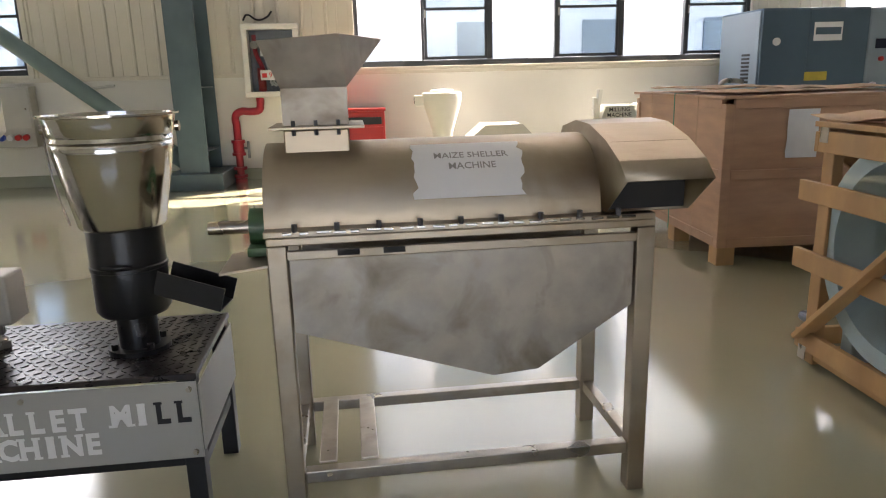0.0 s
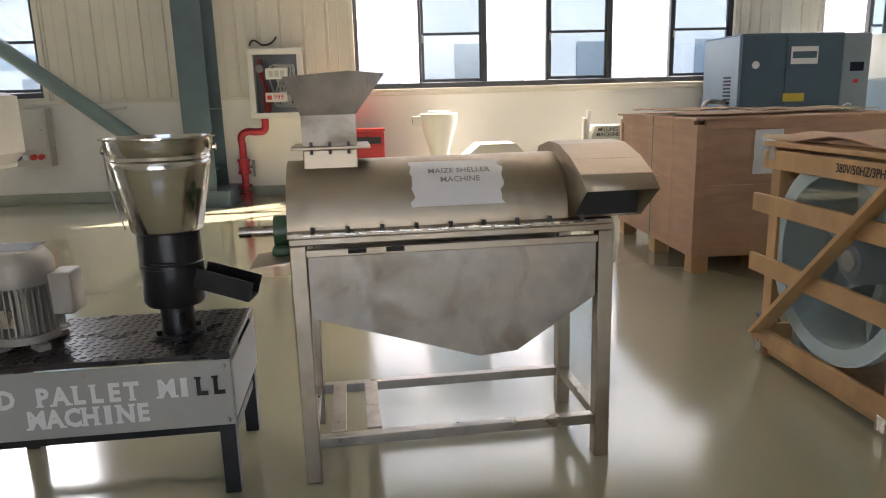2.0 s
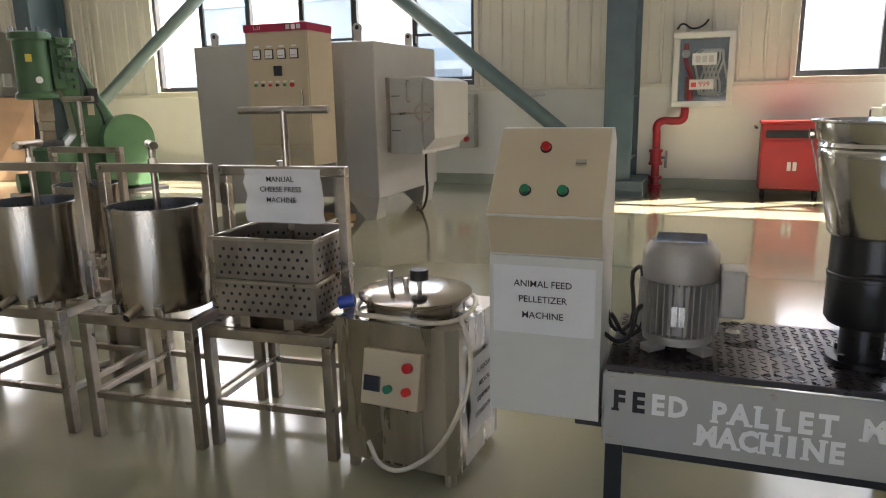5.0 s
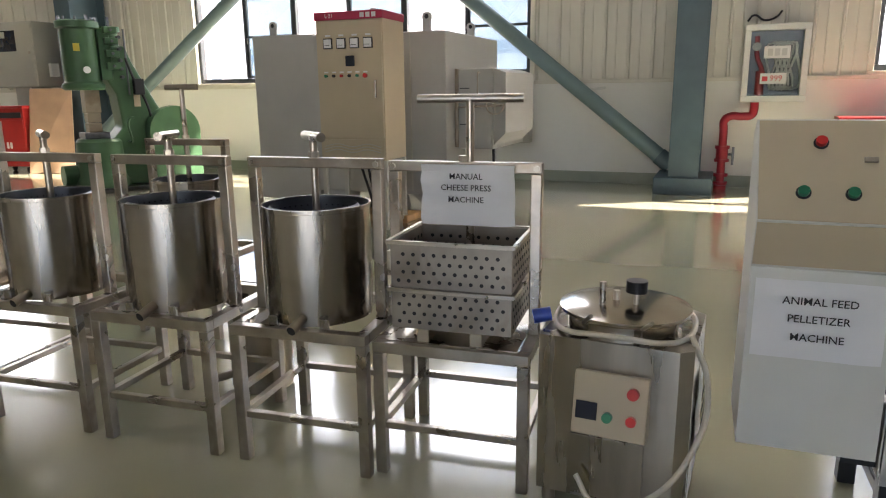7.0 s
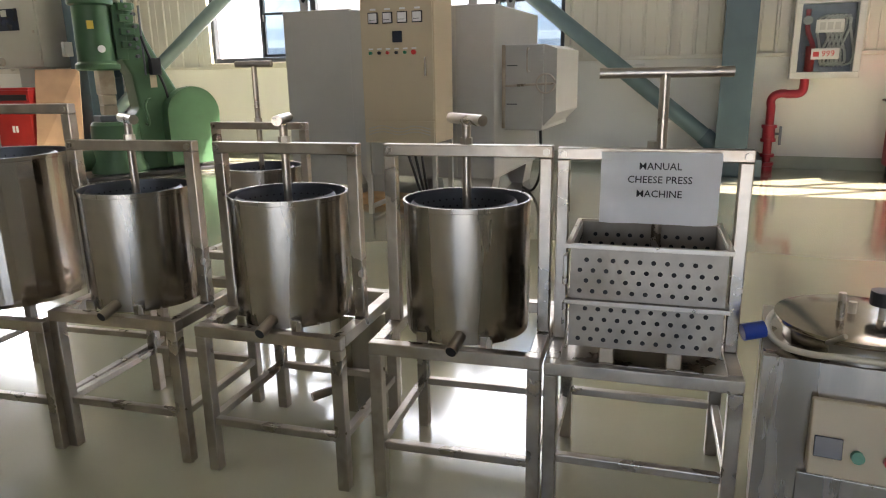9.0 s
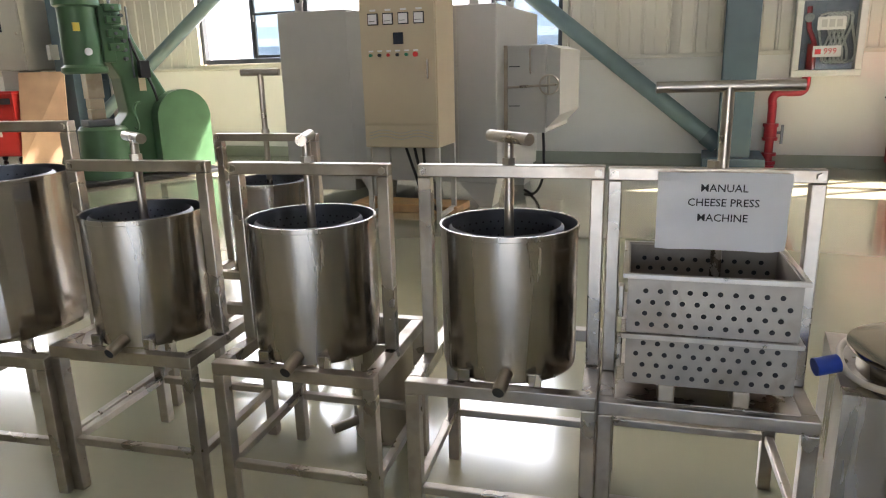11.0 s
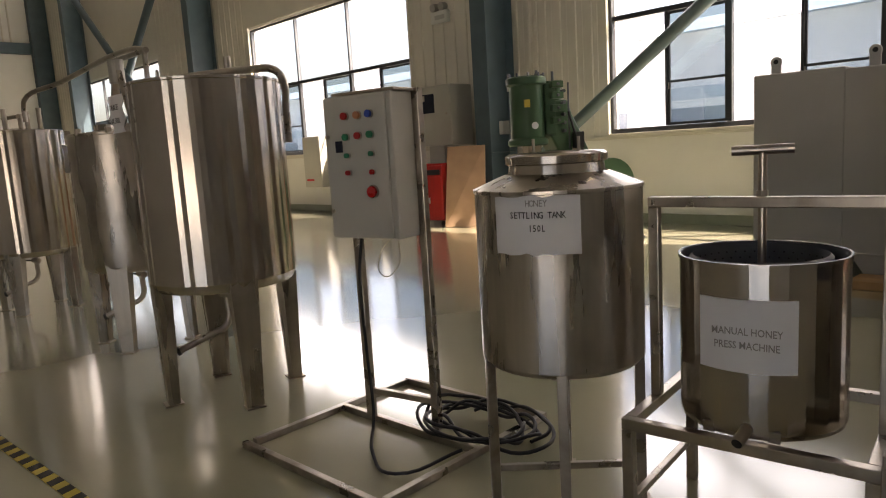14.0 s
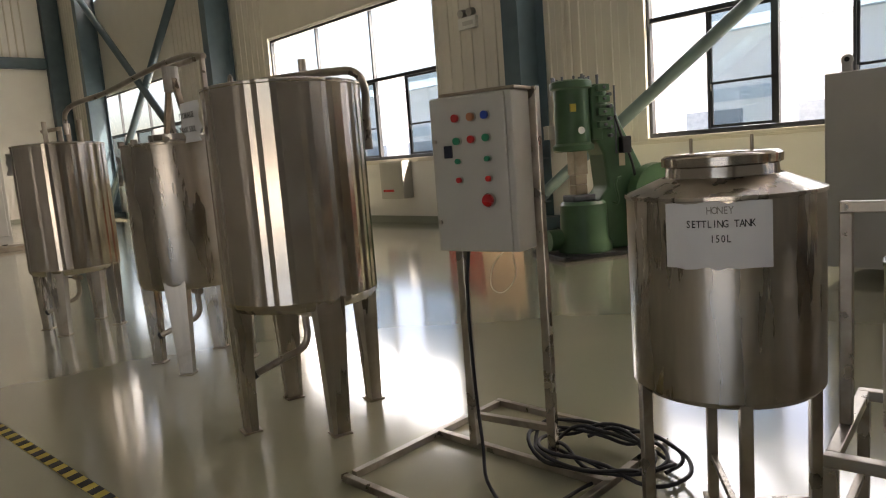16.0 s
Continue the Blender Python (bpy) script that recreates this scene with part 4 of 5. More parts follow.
# ---- control panel on stand ----
cs = thing("control_panel_stand", pose(-5.64, 2.66, 0, 0, 0, 12), "beige electrical control cabinet on a steel stand with buttons", "control panel")
cbx = part("cabinet", box(B(), -.205, .17, 0, .15, .955, 1.585, .006), GREY_CAB, cs)
part("door", box(B(), -.2, .145, -.016, -.001, .96, 1.58, .005), GREY_CAB, cbx)
part("roof_plate", box(B(), -.17, .18, .01, .16, 1.587, 1.6, .003), STEEL_WORN, cbx)
for x, z, mt, r in ((-.09, .385 + 1.11, BTN_RED, .016), (0, 1.495, BTN_ORANGE, .016), (.08, 1.497, BTN_BLUE, .016), (-.09, 1.405, BTN_GREEN, .015), (-.005, 1.408, BTN_RED, .015), (.08, 1.41, BTN_GREEN, .015),
                    (-.09, 1.325, BTN_GREEN, .011), (.08, 1.328, BTN_GREEN, .011), (-.09, 1.25, BTN_RED, .011), (.08, 1.25, BTN_RED, .011), (.07, 1.165, BTN_RED, .024)):
    x *= .8
    bt = part("button", rod(B(), (x, -.0165, z), (x, -.036, z), r, 18), mt, cbx)
    part("bezel", rod(B(), (x, -.0162, z), (x, -.024, z), r * 1.2, 18), STEEL, bt)
part("display", box(B(), -.14, -.1, -.022, -.0165, 1.34, 1.39, .002), SCREEN, cbx)
for z in (1.08, 1.41):
    part("lock", rod(B(), (-.182, -.016, z), (-.182, -.026, z), .009, 12), STEEL, cbx)
for x in (-.215, .18):
    part("post", bar(B(), (x, .172, .032), (x, .172, 1.6), .038), STEEL_TUBE, cs)
part("cross_rail", bar(B(), (-.196, .172, .17), (.161, .172, .17), .03), STEEL_TUBE, cs)
bfm = pose(0, 0, 0, 0, 0, -12)
for a, b in (((-.50, -.44), (.45, -.40)), ((-.55, .62), (.42, .66)), ((-.48, -.40), (-.53, .60)), ((.44, -.37), (.41, .64)), ((-.5, .14), (.42, .18))):
    A = bfm @ Vector((a[0], a[1], .016))
    C = bfm @ Vector((b[0], b[1], .016))
    part("base_rail", bar(B(), A, C, .032, .032), STEEL_TUBE, cs)
tube("power_cable", [(-.13, .1, .955), (-.125, .06, .8), (-.13, .07, .4), (-.1, .05, .12), (.05, -.15, .016), (.25, -.25, .016), (.42, .0, .05)], .0075, RUBBER, cs, "black power cable")
tube("thin_wire", [(.05, .1, .955), (-.0, .06, .87), (.02, .05, .78), (.09, .07, .82), (.08, .1, .955)], .0025, HOSE, cs)
coil = []
for k in range(66):
    a = k * .52
    rr = .24 + .05 * math.sin(k * .37) + .03 * math.sin(k * 1.1)
    coil.append((rr * 1.15 * math.cos(a) + .03 * math.sin(k * .2), rr * .8 * math.sin(a), .045 + .012 * (k % 5)))
cc = thing("cable_coil", pose(-5.33, 3.0, 0), "loose coil of black power cable lying on the base frame", "cable")
tube("cable", coil, .0085, RUBBER, cc, "", False, 4)


# ---- storage tanks ----
def storage_tank(x, y, r, z0, z1, rz, ribbed, label, spin=0):
    t = thing("storage_tank", pose(x, y, 0, 0, 0, rz), label, "tank", "storage tanks in a row")
    bm = B()
    prof = [(0, z0 - .02), (r * .93, z0 - .01), (r * .985, z0 + .015), (r, z0 + .04), (r, z1 - .01), (r * 1.01, z1 - .006), (r * 1.01, z1 + .006), (r * .98, z1 + .01), (0, z1 + .045)]
    if ribbed:
        lathe(bm, prof, 84, 0, 0, .024)
        part("shell", bm, STEEL_MIRROR, t, "polished shell with vertical rolling bands")
    else:
        lathe(bm, prof, 64)
        part("shell", bm, STEEL, t, "", True)
    for a in (spin - 135, spin - 45, spin + 45, spin + 135):
        bm = B()
        m = pose(r * .88 * math.cos(radians(a)), r * .88 * math.sin(radians(a)), 0, 0, 0, a)
        vs = [(-.03, -.045, .01), (.03, -.045, .01), (.03, .045, .01), (-.03, .045, .01), (-.05, -.075, z0 + .05), (.042, -.075, z0 + .05), (.042, .075, z0 + .05), (-.05, .075, z0 + .05)]
        v = [bm.verts.new(m @ Vector(p)) for p in vs]
        for f in ((3, 2, 1, 0), (4, 5, 6, 7), (0, 1, 5, 4), (1, 2, 6, 5), (2, 3, 7, 6), (3, 0, 4, 7)):
            bm.faces.new([v[k] for k in f])
        lg = part("leg", bm, STEEL, t, "tapered folded steel leg")
        part("foot_plate", box(B(), -.05, .05, -.05, .05, 0, .009, .002, m), STEEL_WORN, lg)
    part("outlet_pipe", rod(B(), (0, 0, z0 - .14), (0, 0, z0 - .01), .02, 16), STEEL_TUBE, t, "", True)
    part("valve", rod(B(), (-.05, 0, z0 - .08), (.05, 0, z0 - .08), .026, 16), STEEL_TUBE, t)
    part("valve_lever", rod(B(), (-.05, -.02, z0 - .08), (-.14, -.06, z0 - .075), .008, 8), BLACK, t)
    tube("drain_pipe", [(0, 0, z0 - .14), (0, 0, z0 - .22), (-.01, -.025, z0 - .27), (-.06, -.1, z0 - .31), (-.16, -.24, z0 - .38)], .02, STEEL_TUBE, t)
    part("pipe_cap", rod(B(), (-.157, -.236, z0 - .378), (-.168, -.251, z0 - .386), .025, 16), RUBBER, t)
    return t


t1 = storage_tank(-6.93, 2.6, .405, .66, 1.76, 8, True, "large ribbed polished storage tank on tapered legs with sign", 24)
tube("vent_pipe", [(-.1, -.1, 1.80), (.05, .06, 1.82), (.17, .21, 1.835), (.235, .295, 1.83), (.262, .33, 1.78), (.265, .335, 1.6), (.265, .335, 1.42)], .022, STEEL_TUBE, t1, "bent steel pipe over the rim")
part("vent_stub", rod(B(), (-.05, .2, 1.79), (-.05, .2, 1.93), .022, 16), STEEL_TUBE, t1)
tube("lid_handle", [(-.3, -.1, 1.78), (-.3, -.1, 1.84), (-.22, -.14, 1.84), (-.22, -.14, 1.78)], .007, STEEL_TUBE, t1)
part("level_post", rod(B(), (-.35, .1, .0), (-.33, .1, .64), .022, 14), STEEL_TUBE, t1)
ps = paper(t1, .22, .2, upright(-.27, -.375, 1.62, -10), [("STORAGE", .03), ("TANK 500L", -.04)], .042, curl=.03)
t2 = storage_tank(-8.6, 2.75, .385, .60, 1.58, 0, False, "plain brushed storage tank with stirrer frame on its lid")
for a in range(10):
    part("lid_clamp", box(B(), -.015, .015, -.02, .02, 1.575, 1.62, .004, pose(.375 * math.cos(a * .63), .375 * math.sin(a * .63), 0)), STEEL_TUBE, t2)
part("hatch", lathe(B(), [(.2, 1.61), (.2, 1.65), (0, 1.66)], 32), STEEL, t2, "", True)
for s in (-1, 1):
    part("stirrer_strut", bar(B(), (s * .2, 0, 1.64), (s * .03, 0, 2.05), .035), STEEL_TUBE, t2)
    part("stirrer_strut", bar(B(), (s * .3, .1, 1.6), (s * .3, .1, 2.15), .03), STEEL_TUBE, t2)
part("stirrer_motor", rod(B(), (0, 0, 1.95), (0, 0, 2.12), .055, 18), ALU, t2)
part("pipe_rail", rod(B(), (-.32, .1, 2.15), (.32, .1, 2.15), .02), STEEL_TUBE, t2)
tube("pipe_line", [(.33, .1, 2.15), (.0, .12, 2.2), (-1.3, .0, 2.1), (-2.1, -.1, 2.02), (-2.16, -.1, 1.95), (-2.16, -.1, 1.82)], .022, STEEL_TUBE, t2, "steel transfer pipe to the next tank")
paper(t2, .14, .2, upright(-.18, -.365, 1.42, -26), [], .03, curl=.02)
t3 = storage_tank(-10.9, 2.6, .39, .56, 1.73, 12, True, "ribbed polished storage tank with fittings on its lid", -10)
for x, y, h in ((-.2, 0, .2), (-.12, .1, .25), (.0, -.1, .3), (.12, .05, .26), (.05, .2, .32)):
    part("nozzle", rod(B(), (x, y, 1.74), (x, y, 1.74 + h * .7), .022, 14), STEEL_TUBE, t3)
part("nozzle_rail", rod(B(), (-.25, 0, 1.88), (.05, 0, 1.88), .018), STEEL_TUBE, t3)
paper(t3, .2, .2, upright(-.29, -.30, 1.58, -44), [], .03, curl=.03)

# ---- furnace and its switch cabinet ----
fu = thing("box_furnace", pose(0, 0, 0), "large grey box furnace with side door and lifting lugs", "furnace")
part("body", box(B(), -5.06, -3.6, 7.35, 8.95, .22, 1.79, .012), GREY_FURN, fu)
part("side_case", box(B(), -5.82, -5.065, 7.38, 8.9, .10, 1.815, .01), GREY_FURN, fu)
part("front_seam", box(B(), -3.98, -3.965, 7.345, 7.3495, .25, 1.78), GREY_CAB, fu)
for x0, x1, y0, y1 in ((-3.98, -3.62, 7.38, 7.6), (-3.98, -3.62, 8.6, 8.9), (-5.0, -4.7, 7.38, 7.6), (-5.0, -4.7, 8.6, 8.9)):
    bm = B()
    prism(bm, [(x0, .22), (x1, .22), (x1 - .04, 0), (x1 - .16, 0)], y0, y1, 'y')
    part("leg", bm, GREY_FURN, fu)
for x, y in ((-5.7, 7.6), (-3.85, 7.5), (-3.85, 8.75), (-4.9, 7.6)):
    bm = B()
    box(bm, x - .045, x + .045, y - .012, y + .012, 1.792 if x > -5.06 else 1.817, 1.90, .008)
    rod(bm, (x, y - .012, 1.93), (x, y + .012, 1.93), .05, 20)
    lu = part("lifting_lug", bm, GREY_FURN, fu)
    part("lug_hole", rod(B(), (x, y - .0135, 1.935), (x, y + .0135, 1.935), .022, 14), HOLE_SHADE, lu)
fd = part("furnace_door", box(B(), -3.59, -3.22, 7.62, 8.75, .66, 1.44, .012), GREY_FURN, fu, "grey side door with hand wheel")
part("door_bevel", prism(B(), [(-3.22, .70), (-3.1, .82), (-3.1, 1.40), (-3.22, 1.44)], 7.66, 8.7, 'y'), GREY_FURN, fd)
part("hinge_bar", box(B(), -3.60, -3.57, 7.58, 7.615, .68, 1.44, .004), STEEL_WORN, fd)
part("lock_bar", rod(B(), (-3.58, 7.6, 1.07), (-3.12, 7.6, 1.09), .012), STEEL_TUBE, fd)
bm = B()
lathe(bm, [(.085, -.008), (.093, 0), (.085, .008), (.077, 0), (.085, -.008)], 24)
bmesh.ops.transform(bm, matrix=pose(-3.18, 7.57, 1.09, 90, 0, 20), verts=bm.verts)
hwl = part("hand_wheel", bm, STEEL, fd, "", True)
for k in range(4):
    a = k * math.pi / 2
    part("spoke", rod(B(), (-3.18, 7.57, 1.09), (-3.18 + .08 * math.cos(a), 7.57, 1.09 + .08 * math.sin(a)), .006, 8), STEEL, hwl)
tube("pull_handle", [(-3.35, 7.61, 1.4), (-3.35, 7.56, 1.4), (-3.35, 7.55, 1.3), (-3.35, 7.56, 1.2), (-3.35, 7.61, 1.2)], .008, STEEL_TUBE, fd)
for z in (.9, 1.25):
    part("mark", box(B(), -3.56, -3.46, 7.615, 7.619, z, z + .008), INK, fd)
tube("cable", [(-3.3, 7.9, .65), (-3.28, 7.85, .45), (-3.3, 7.9, .2), (-3.4, 8.0, .03), (-3.55, 8.2, .02)], .014, RUBBER, fu)
part("nameplate", box(B(), -4.42, -4.06, 7.345, 7.349, 1.55, 1.66, .001), STEEL, fu)
bm = B()
for k in range(9):
    box(bm, -4.40 + k * .037, -4.375 + k * .037, 7.342, 7.3445, 1.69, 1.715)
tagged(part("lettering", bm, INK, fu), kind="stuff")

ec = thing("switch_cabinet", pose(-4.195, 6.575, 0, 0, 0, 2), "beige switch cabinet with red header, meters and buttons on a stand", "switch cabinet")
part("cabinet", box(B(), -.325, .325, 0, .45, .63, 1.885, .006), BEIGE, ec)
part("door", box(B(), -.315, .315, -.014, -.001, .83, 1.83, .004), BEIGE, ec)
part("vent_panel", box(B(), -.315, .315, -.012, -.001, .64, .815, .004), BEIGE, ec)
for k in range(3):
    tube("vent_slot", [(-.28, -.014, .70 + .025 * k), (-.15, -.014, .725 + .025 * k), (0, -.014, .70 + .025 * k), (.15, -.014, .725 + .025 * k), (.28, -.014, .70 + .025 * k)], .003, GREY_FURN, ec)
hd = part("header", box(B(), -.33, .33, -.018, .452, 1.842, 1.91, .003), HEADER_RED, ec, "cherry red header strip")
words("print", "L-21", .045, upright(-.18, -.0195, 1.875), PAPER, hd)
for k in range(3):
    part("character", box(B(), .12 + k * .055, .16 + k * .055, -.0205, -.0185, 1.855, 1.895, .001), PAPER, hd)
for k in range(4):
    mt_ = part("meter", box(B(), -.245 + k * .13, -.155 + k * .13, -.026, -.0145, 1.60, 1.69, .004), INK, ec)
    part("dial", box(B(), -.237 + k * .13, -.163 + k * .13, -.029, -.0265, 1.608, 1.682, .001), PAPER, mt_)
    part("needle", box(B(), -.23 + k * .13, -.18 + k * .13, -.0305, -.0295, 1.628, 1.632, 0), INK, mt_)
    part("caption", box(B(), -.225 + k * .13, -.175 + k * .13, -.0165, -.0145, 1.705, 1.72), PAPER, ec)
part("controller", box(B(), -.03, .055, -.028, -.0145, 1.45, 1.54, .003), SCREEN, ec)
for k, mt_ in enumerate((BTN_GREEN, INK, BTN_RED, INK, BTN_GREEN, BTN_RED)):
    r = .02 if k == 5 else .013
    part("button", rod(B(), (-.23 + k * .077, -.0145, 1.37), (-.23 + k * .077, -.036, 1.37), r, 14), mt_, ec)
    part("caption", box(B(), -.25 + k * .077, -.21 + k * .077, -.0165, -.0145, 1.395, 1.408), PAPER, ec)
part("door_handle", box(B(), .245, .26, -.035, -.0145, 1.18, 1.33, .004), STEEL, ec)
for sx in (-.305, .305):
    for sy in (.02, .43):
        part("leg", bar(B(), (sx, sy, 0), (sx, sy, .628), .04), GREY_CAB, ec)
for sx in (-.305, .305):
    part("stand_rail", bar(B(), (sx, .04, .06), (sx, .41, .06), .035), GREY_CAB, ec)
for k in range(3):
    tube("cable", [(-.05 + k * .08, .2, .63), (.05 + k * .05, .15, .4), (.12 + k * .03, .2, .15), (.2, .35, .02)], .012, RUBBER, ec)
part("beacon", rod(B(), (.1, .3, 1.912), (.1, .3, 1.96), .03, 16), GREY_CAB, ec)
bm = B()
box(bm, -4.9, -3.85, 6.95, 7.3, 0, .07, .01)
solo("timber_skid", bm, PINE, "pine batten lying under the furnace front", "batten")

# ---- power hammer ----
ha = thing("power_hammer", pose(-8.76, 7.9, 0, 0, 0, 64) @ Matrix.Diagonal((1.03, 1.03, 1.03, 1)), "green pneumatic power hammer with cylinder, anvil and wheel guard", "power hammer")
part("base_plate", box(B(), -.5, 1.3, -.4, .45, 0, .05, .01), BLACK, ha)
part("pedestal", lathe(B(), [(.33, .051), (.33, .12), (.29, .2), (.28, .62), (.25, .66), (0, .66)], 28), GREEN, ha, "", True, 30)
fr = [(.1, .051), (1.0, .051), (.94, .5), (.78, .95), (.6, 1.3), (.44, 1.62), (.38, 1.8), (.1, 1.8), (.12, 1.4), (.22, 1.2), (.26, .8), (.1, .62)]
fo = part("frame_casting", prism(B(), fr, -.17, .2, 'y'), GREEN, ha)
bv = fo.modifiers.new("bevel", 'BEVEL')
bv.width, bv.segments = .03, 3
part("cylinder", lathe(B(), [(0, 1.26), (.22, 1.26), (.245, 1.28), (.245, 1.33), (.21, 1.36), (.205, 1.98), (.245, 2.0), (.245, 2.07), (.21, 2.09), (0, 2.09)], 32, -.12, -.05), GREEN, ha, "", True, 35)
part("second_cylinder", lathe(B(), [(0, 1.6), (.1, 1.6), (.1, 1.96), (.13, 1.97), (.13, 2.03), (0, 2.04)], 24, .24, -.05), GREEN, ha, "", True, 35)
for k in range(10):
    a = 2 * math.pi * k / 10
    part("bolt", rod(B(), (-.12 + .215 * math.cos(a), -.05 + .215 * math.sin(a), 2.07), (-.12 + .215 * math.cos(a), -.05 + .215 * math.sin(a), 2.125), .014, 6), STEEL_DARK, ha)
part("ram", box(B(), -.14, .04, -.09, .09, .98, 1.28, .01), STEEL_WORN, ha, "worn steel ram")
part("upper_die", box(B(), -.13, .03, -.08, .08, .86, .979, .012), STEEL_WORN, ha)
part("lower_die", box(B(), -.13, .03, -.08, .08, .74, .858, .012), STEEL_WORN, ha)
part("die_holder", box(B(), -.2, .1, -.14, .14, .661, .738, .012), STEEL_DARK, ha)
gd = [(.85 + .33 * math.cos(radians(a)), .72 + .33 * math.sin(radians(a))) for a in range(0, 181, 12)]
part("wheel_guard", prism(B(), [(.52, .1)] + gd[::-1] + [(1.18, .1)], -.36, -.175, 'y'), GREEN, ha, "rounded green wheel guard")
part("guard_band", prism(B(), [(.85 + .335 * math.cos(radians(a)), .72 + .335 * math.sin(radians(a))) for a in range(-6, 91, 8)] + [(.85 + .33 * math.cos(radians(a)), .72 + .33 * math.sin(radians(a))) for a in range(90, -7, -8)], -.36, -.175, 'y'), GREEN, ha)
part("motor", rod(B(), (-.45, .1, .2), (-.2, .1, .2), .13, 20), GREEN, ha, "", True)
for z in (1.55, 1.7, 1.85, 1.98):
    part("valve_block", box(B(), .12, .28, -.26, -.18, z - .04, z + .04, .008), GREEN, ha)
    part("valve_nut", rod(B(), (.2, -.26, z), (.2, -.285, z), .018, 6), STEEL_DARK, ha)
part("valve_rod", rod(B(), (.36, -.22, 1.2), (.36, -.22, 2.0), .012), STEEL_DARK, ha)
part("badge", rod(B(), (-.12, -.25, 1.5), (-.12, -.268, 1.5), .042, 24), PAPER, ha, "round pale badge")
part("plate", box(B(), -.24, -.17, -.25, -.225, 1.72, 1.81, 0), YELLOW, ha)
part("switch_box", box(B(), -.47, -.38, -.1, .02, 1.42, 1.58, .006), GREY_CAB, ha)
tube("hose", [(.35, -.23, 1.65), (.42, -.25, 1.4), (.55, -.24, 1.1), (.62, -.22, .8)], .016, RUBBER, ha)
tube("lever", [(.3, -.2, .62), (.3, -.3, .62), (.3, -.3, .9), (.36, -.3, .92)], .014, GREEN, ha)
part("starter_box", box(B(), .42, .54, -.27, -.175, 1.2, 1.4, .008), BLACK, ha, "black starter box")
part("tie_rod", rod(B(), (-.2, .215, 1.34), (-.2, .215, 2.02), .014, 10), OFFWHITE, ha, "pale oil level tube")
part("oiler", box(B(), -.24, -.16, .2, .26, 1.95, 2.06, .008), OFFWHITE, ha)
part("valve_chest", box(B(), .06, .2, -.2, -.06, 1.38, 2.0, .015), GREEN, ha)
for z in (1.42, 1.52, 1.62, 1.76, 1.9):
    part("pipe_union", rod(B(), (.3, -.235, z), (.3, -.16, z), .022, 8), STEEL_DARK, ha)
for x, y in ((-.28, .1), (-.05, -.2), (.1, .12), (.24, -.05)):
    part("stud", rod(B(), (x, y, 2.04), (x, y, 2.15), .018, 8), STEEL_DARK, ha)
part("label_plate", box(B(), .42, .5, -.178, -.1715, 1.05, 1.22, 0), BEIGE, ha)

# ---- near the far column ----
def tool_trolley(x, y, rz, w, h, group="red tool trolleys"):
    t = thing("tool_trolley", pose(x, y, 0, 0, 0, rz), "red steel tool trolley on small castors", "tool trolley", group)
    part("body", box(B(), -w / 2, w / 2, 0, .38, .1, h, .012), RED, t)
    part("top_tray", box(B(), -w / 2 - .015, w / 2 + .015, -.015, .395, h + .001, h + .035, .006), RED, t)
    part("drawer_front", box(B(), -w / 2 + .04, w / 2 - .04, -.012, -.001, h - .16, h - .07, .004), INK, t)
    part("door", box(B(), -w / 2 + .02, w / 2 - .02, -.01, -.001, .13, h - .19, .004), RED, t)
    for s in (-.03, .03):
        part("lock", box(B(), s - .02, s + .02, -.014, -.0105, h * .38, h * .38 + .1, .003), PAPER, t)
    part("handle", rod(B(), (-w / 2 - .06, .0, h - .04), (-w / 2 - .06, .36, h - .04), .014), INK, t)
    for sx in (-w / 2 + .06, w / 2 - .06):
        for sy in (.05, .33):
            part("castor", rod(B(), (sx - .015, sy, .045), (sx + .015, sy, .045), .045, 16), RUBBER, t)
    return t


tool_trolley(.42, 9.98, 0, .68, .86)
tool_trolley(-12.0, 9.0, 14, .62, 1.05)
gb = thing("wall_cabinet", pose(-12.45, 9.62, 0, 0, 0, 0), "grey wall cabinet with a glazed meter window", "cabinet")
part("body", box(B(), -.52, .52, 0, .55, 1.39, 2.46, .01), GREY_CAB, gb)
part("door", box(B(), -.5, .5, -.016, -.001, 1.41, 2.44, .006), GREY_CAB, gb)
part("window", box(B(), -.36, .12, -.022, -.0165, 1.98, 2.32, .003), SCREEN, gb)
part("meter", box(B(), -.25, -.12, -.027, -.0225, 2.2, 2.3, .002), GREY_CAB, gb)
part("lock", rod(B(), (.42, -.016, 1.95), (.42, -.03, 1.95), .025, 10), STEEL, gb)
part("support_foot", box(B(), -.2, .2, .1, .5, 0, 1.389, .01), GREY_FURN, gb)
bm = B()
sheet(bm, [(-11.55, 8.95, .0), (-10.95, 9.3, .0), (-11.1, 9.55, 1.35), (-11.75, 9.3, 1.35)], .02)
solo("leaning_board", bm, CARD, "brown board leaning against the column", "board")
for x0, z0, w, h in ((-15.6, .55, .75, .8), (-17.6, .6, .7, 1.2)):
    t = thing("wall_box", pose(x0, 10.2, 0), "grey electrical box on the wall under the window", "electrical box", "boxes under the window")
    part("body", box(B(), 0, w, 0, .28, z0, z0 + h, .01), GREY_CAB, t)
    part("door", box(B(), .03, w - .03, -.012, -.001, z0 + .03, z0 + h - .03, .004), GREY_CAB, t)
    part("label", box(B(), .1, w - .3, -.016, -.0125, z0 + .15, z0 + .2, 0), BTN_RED, t)

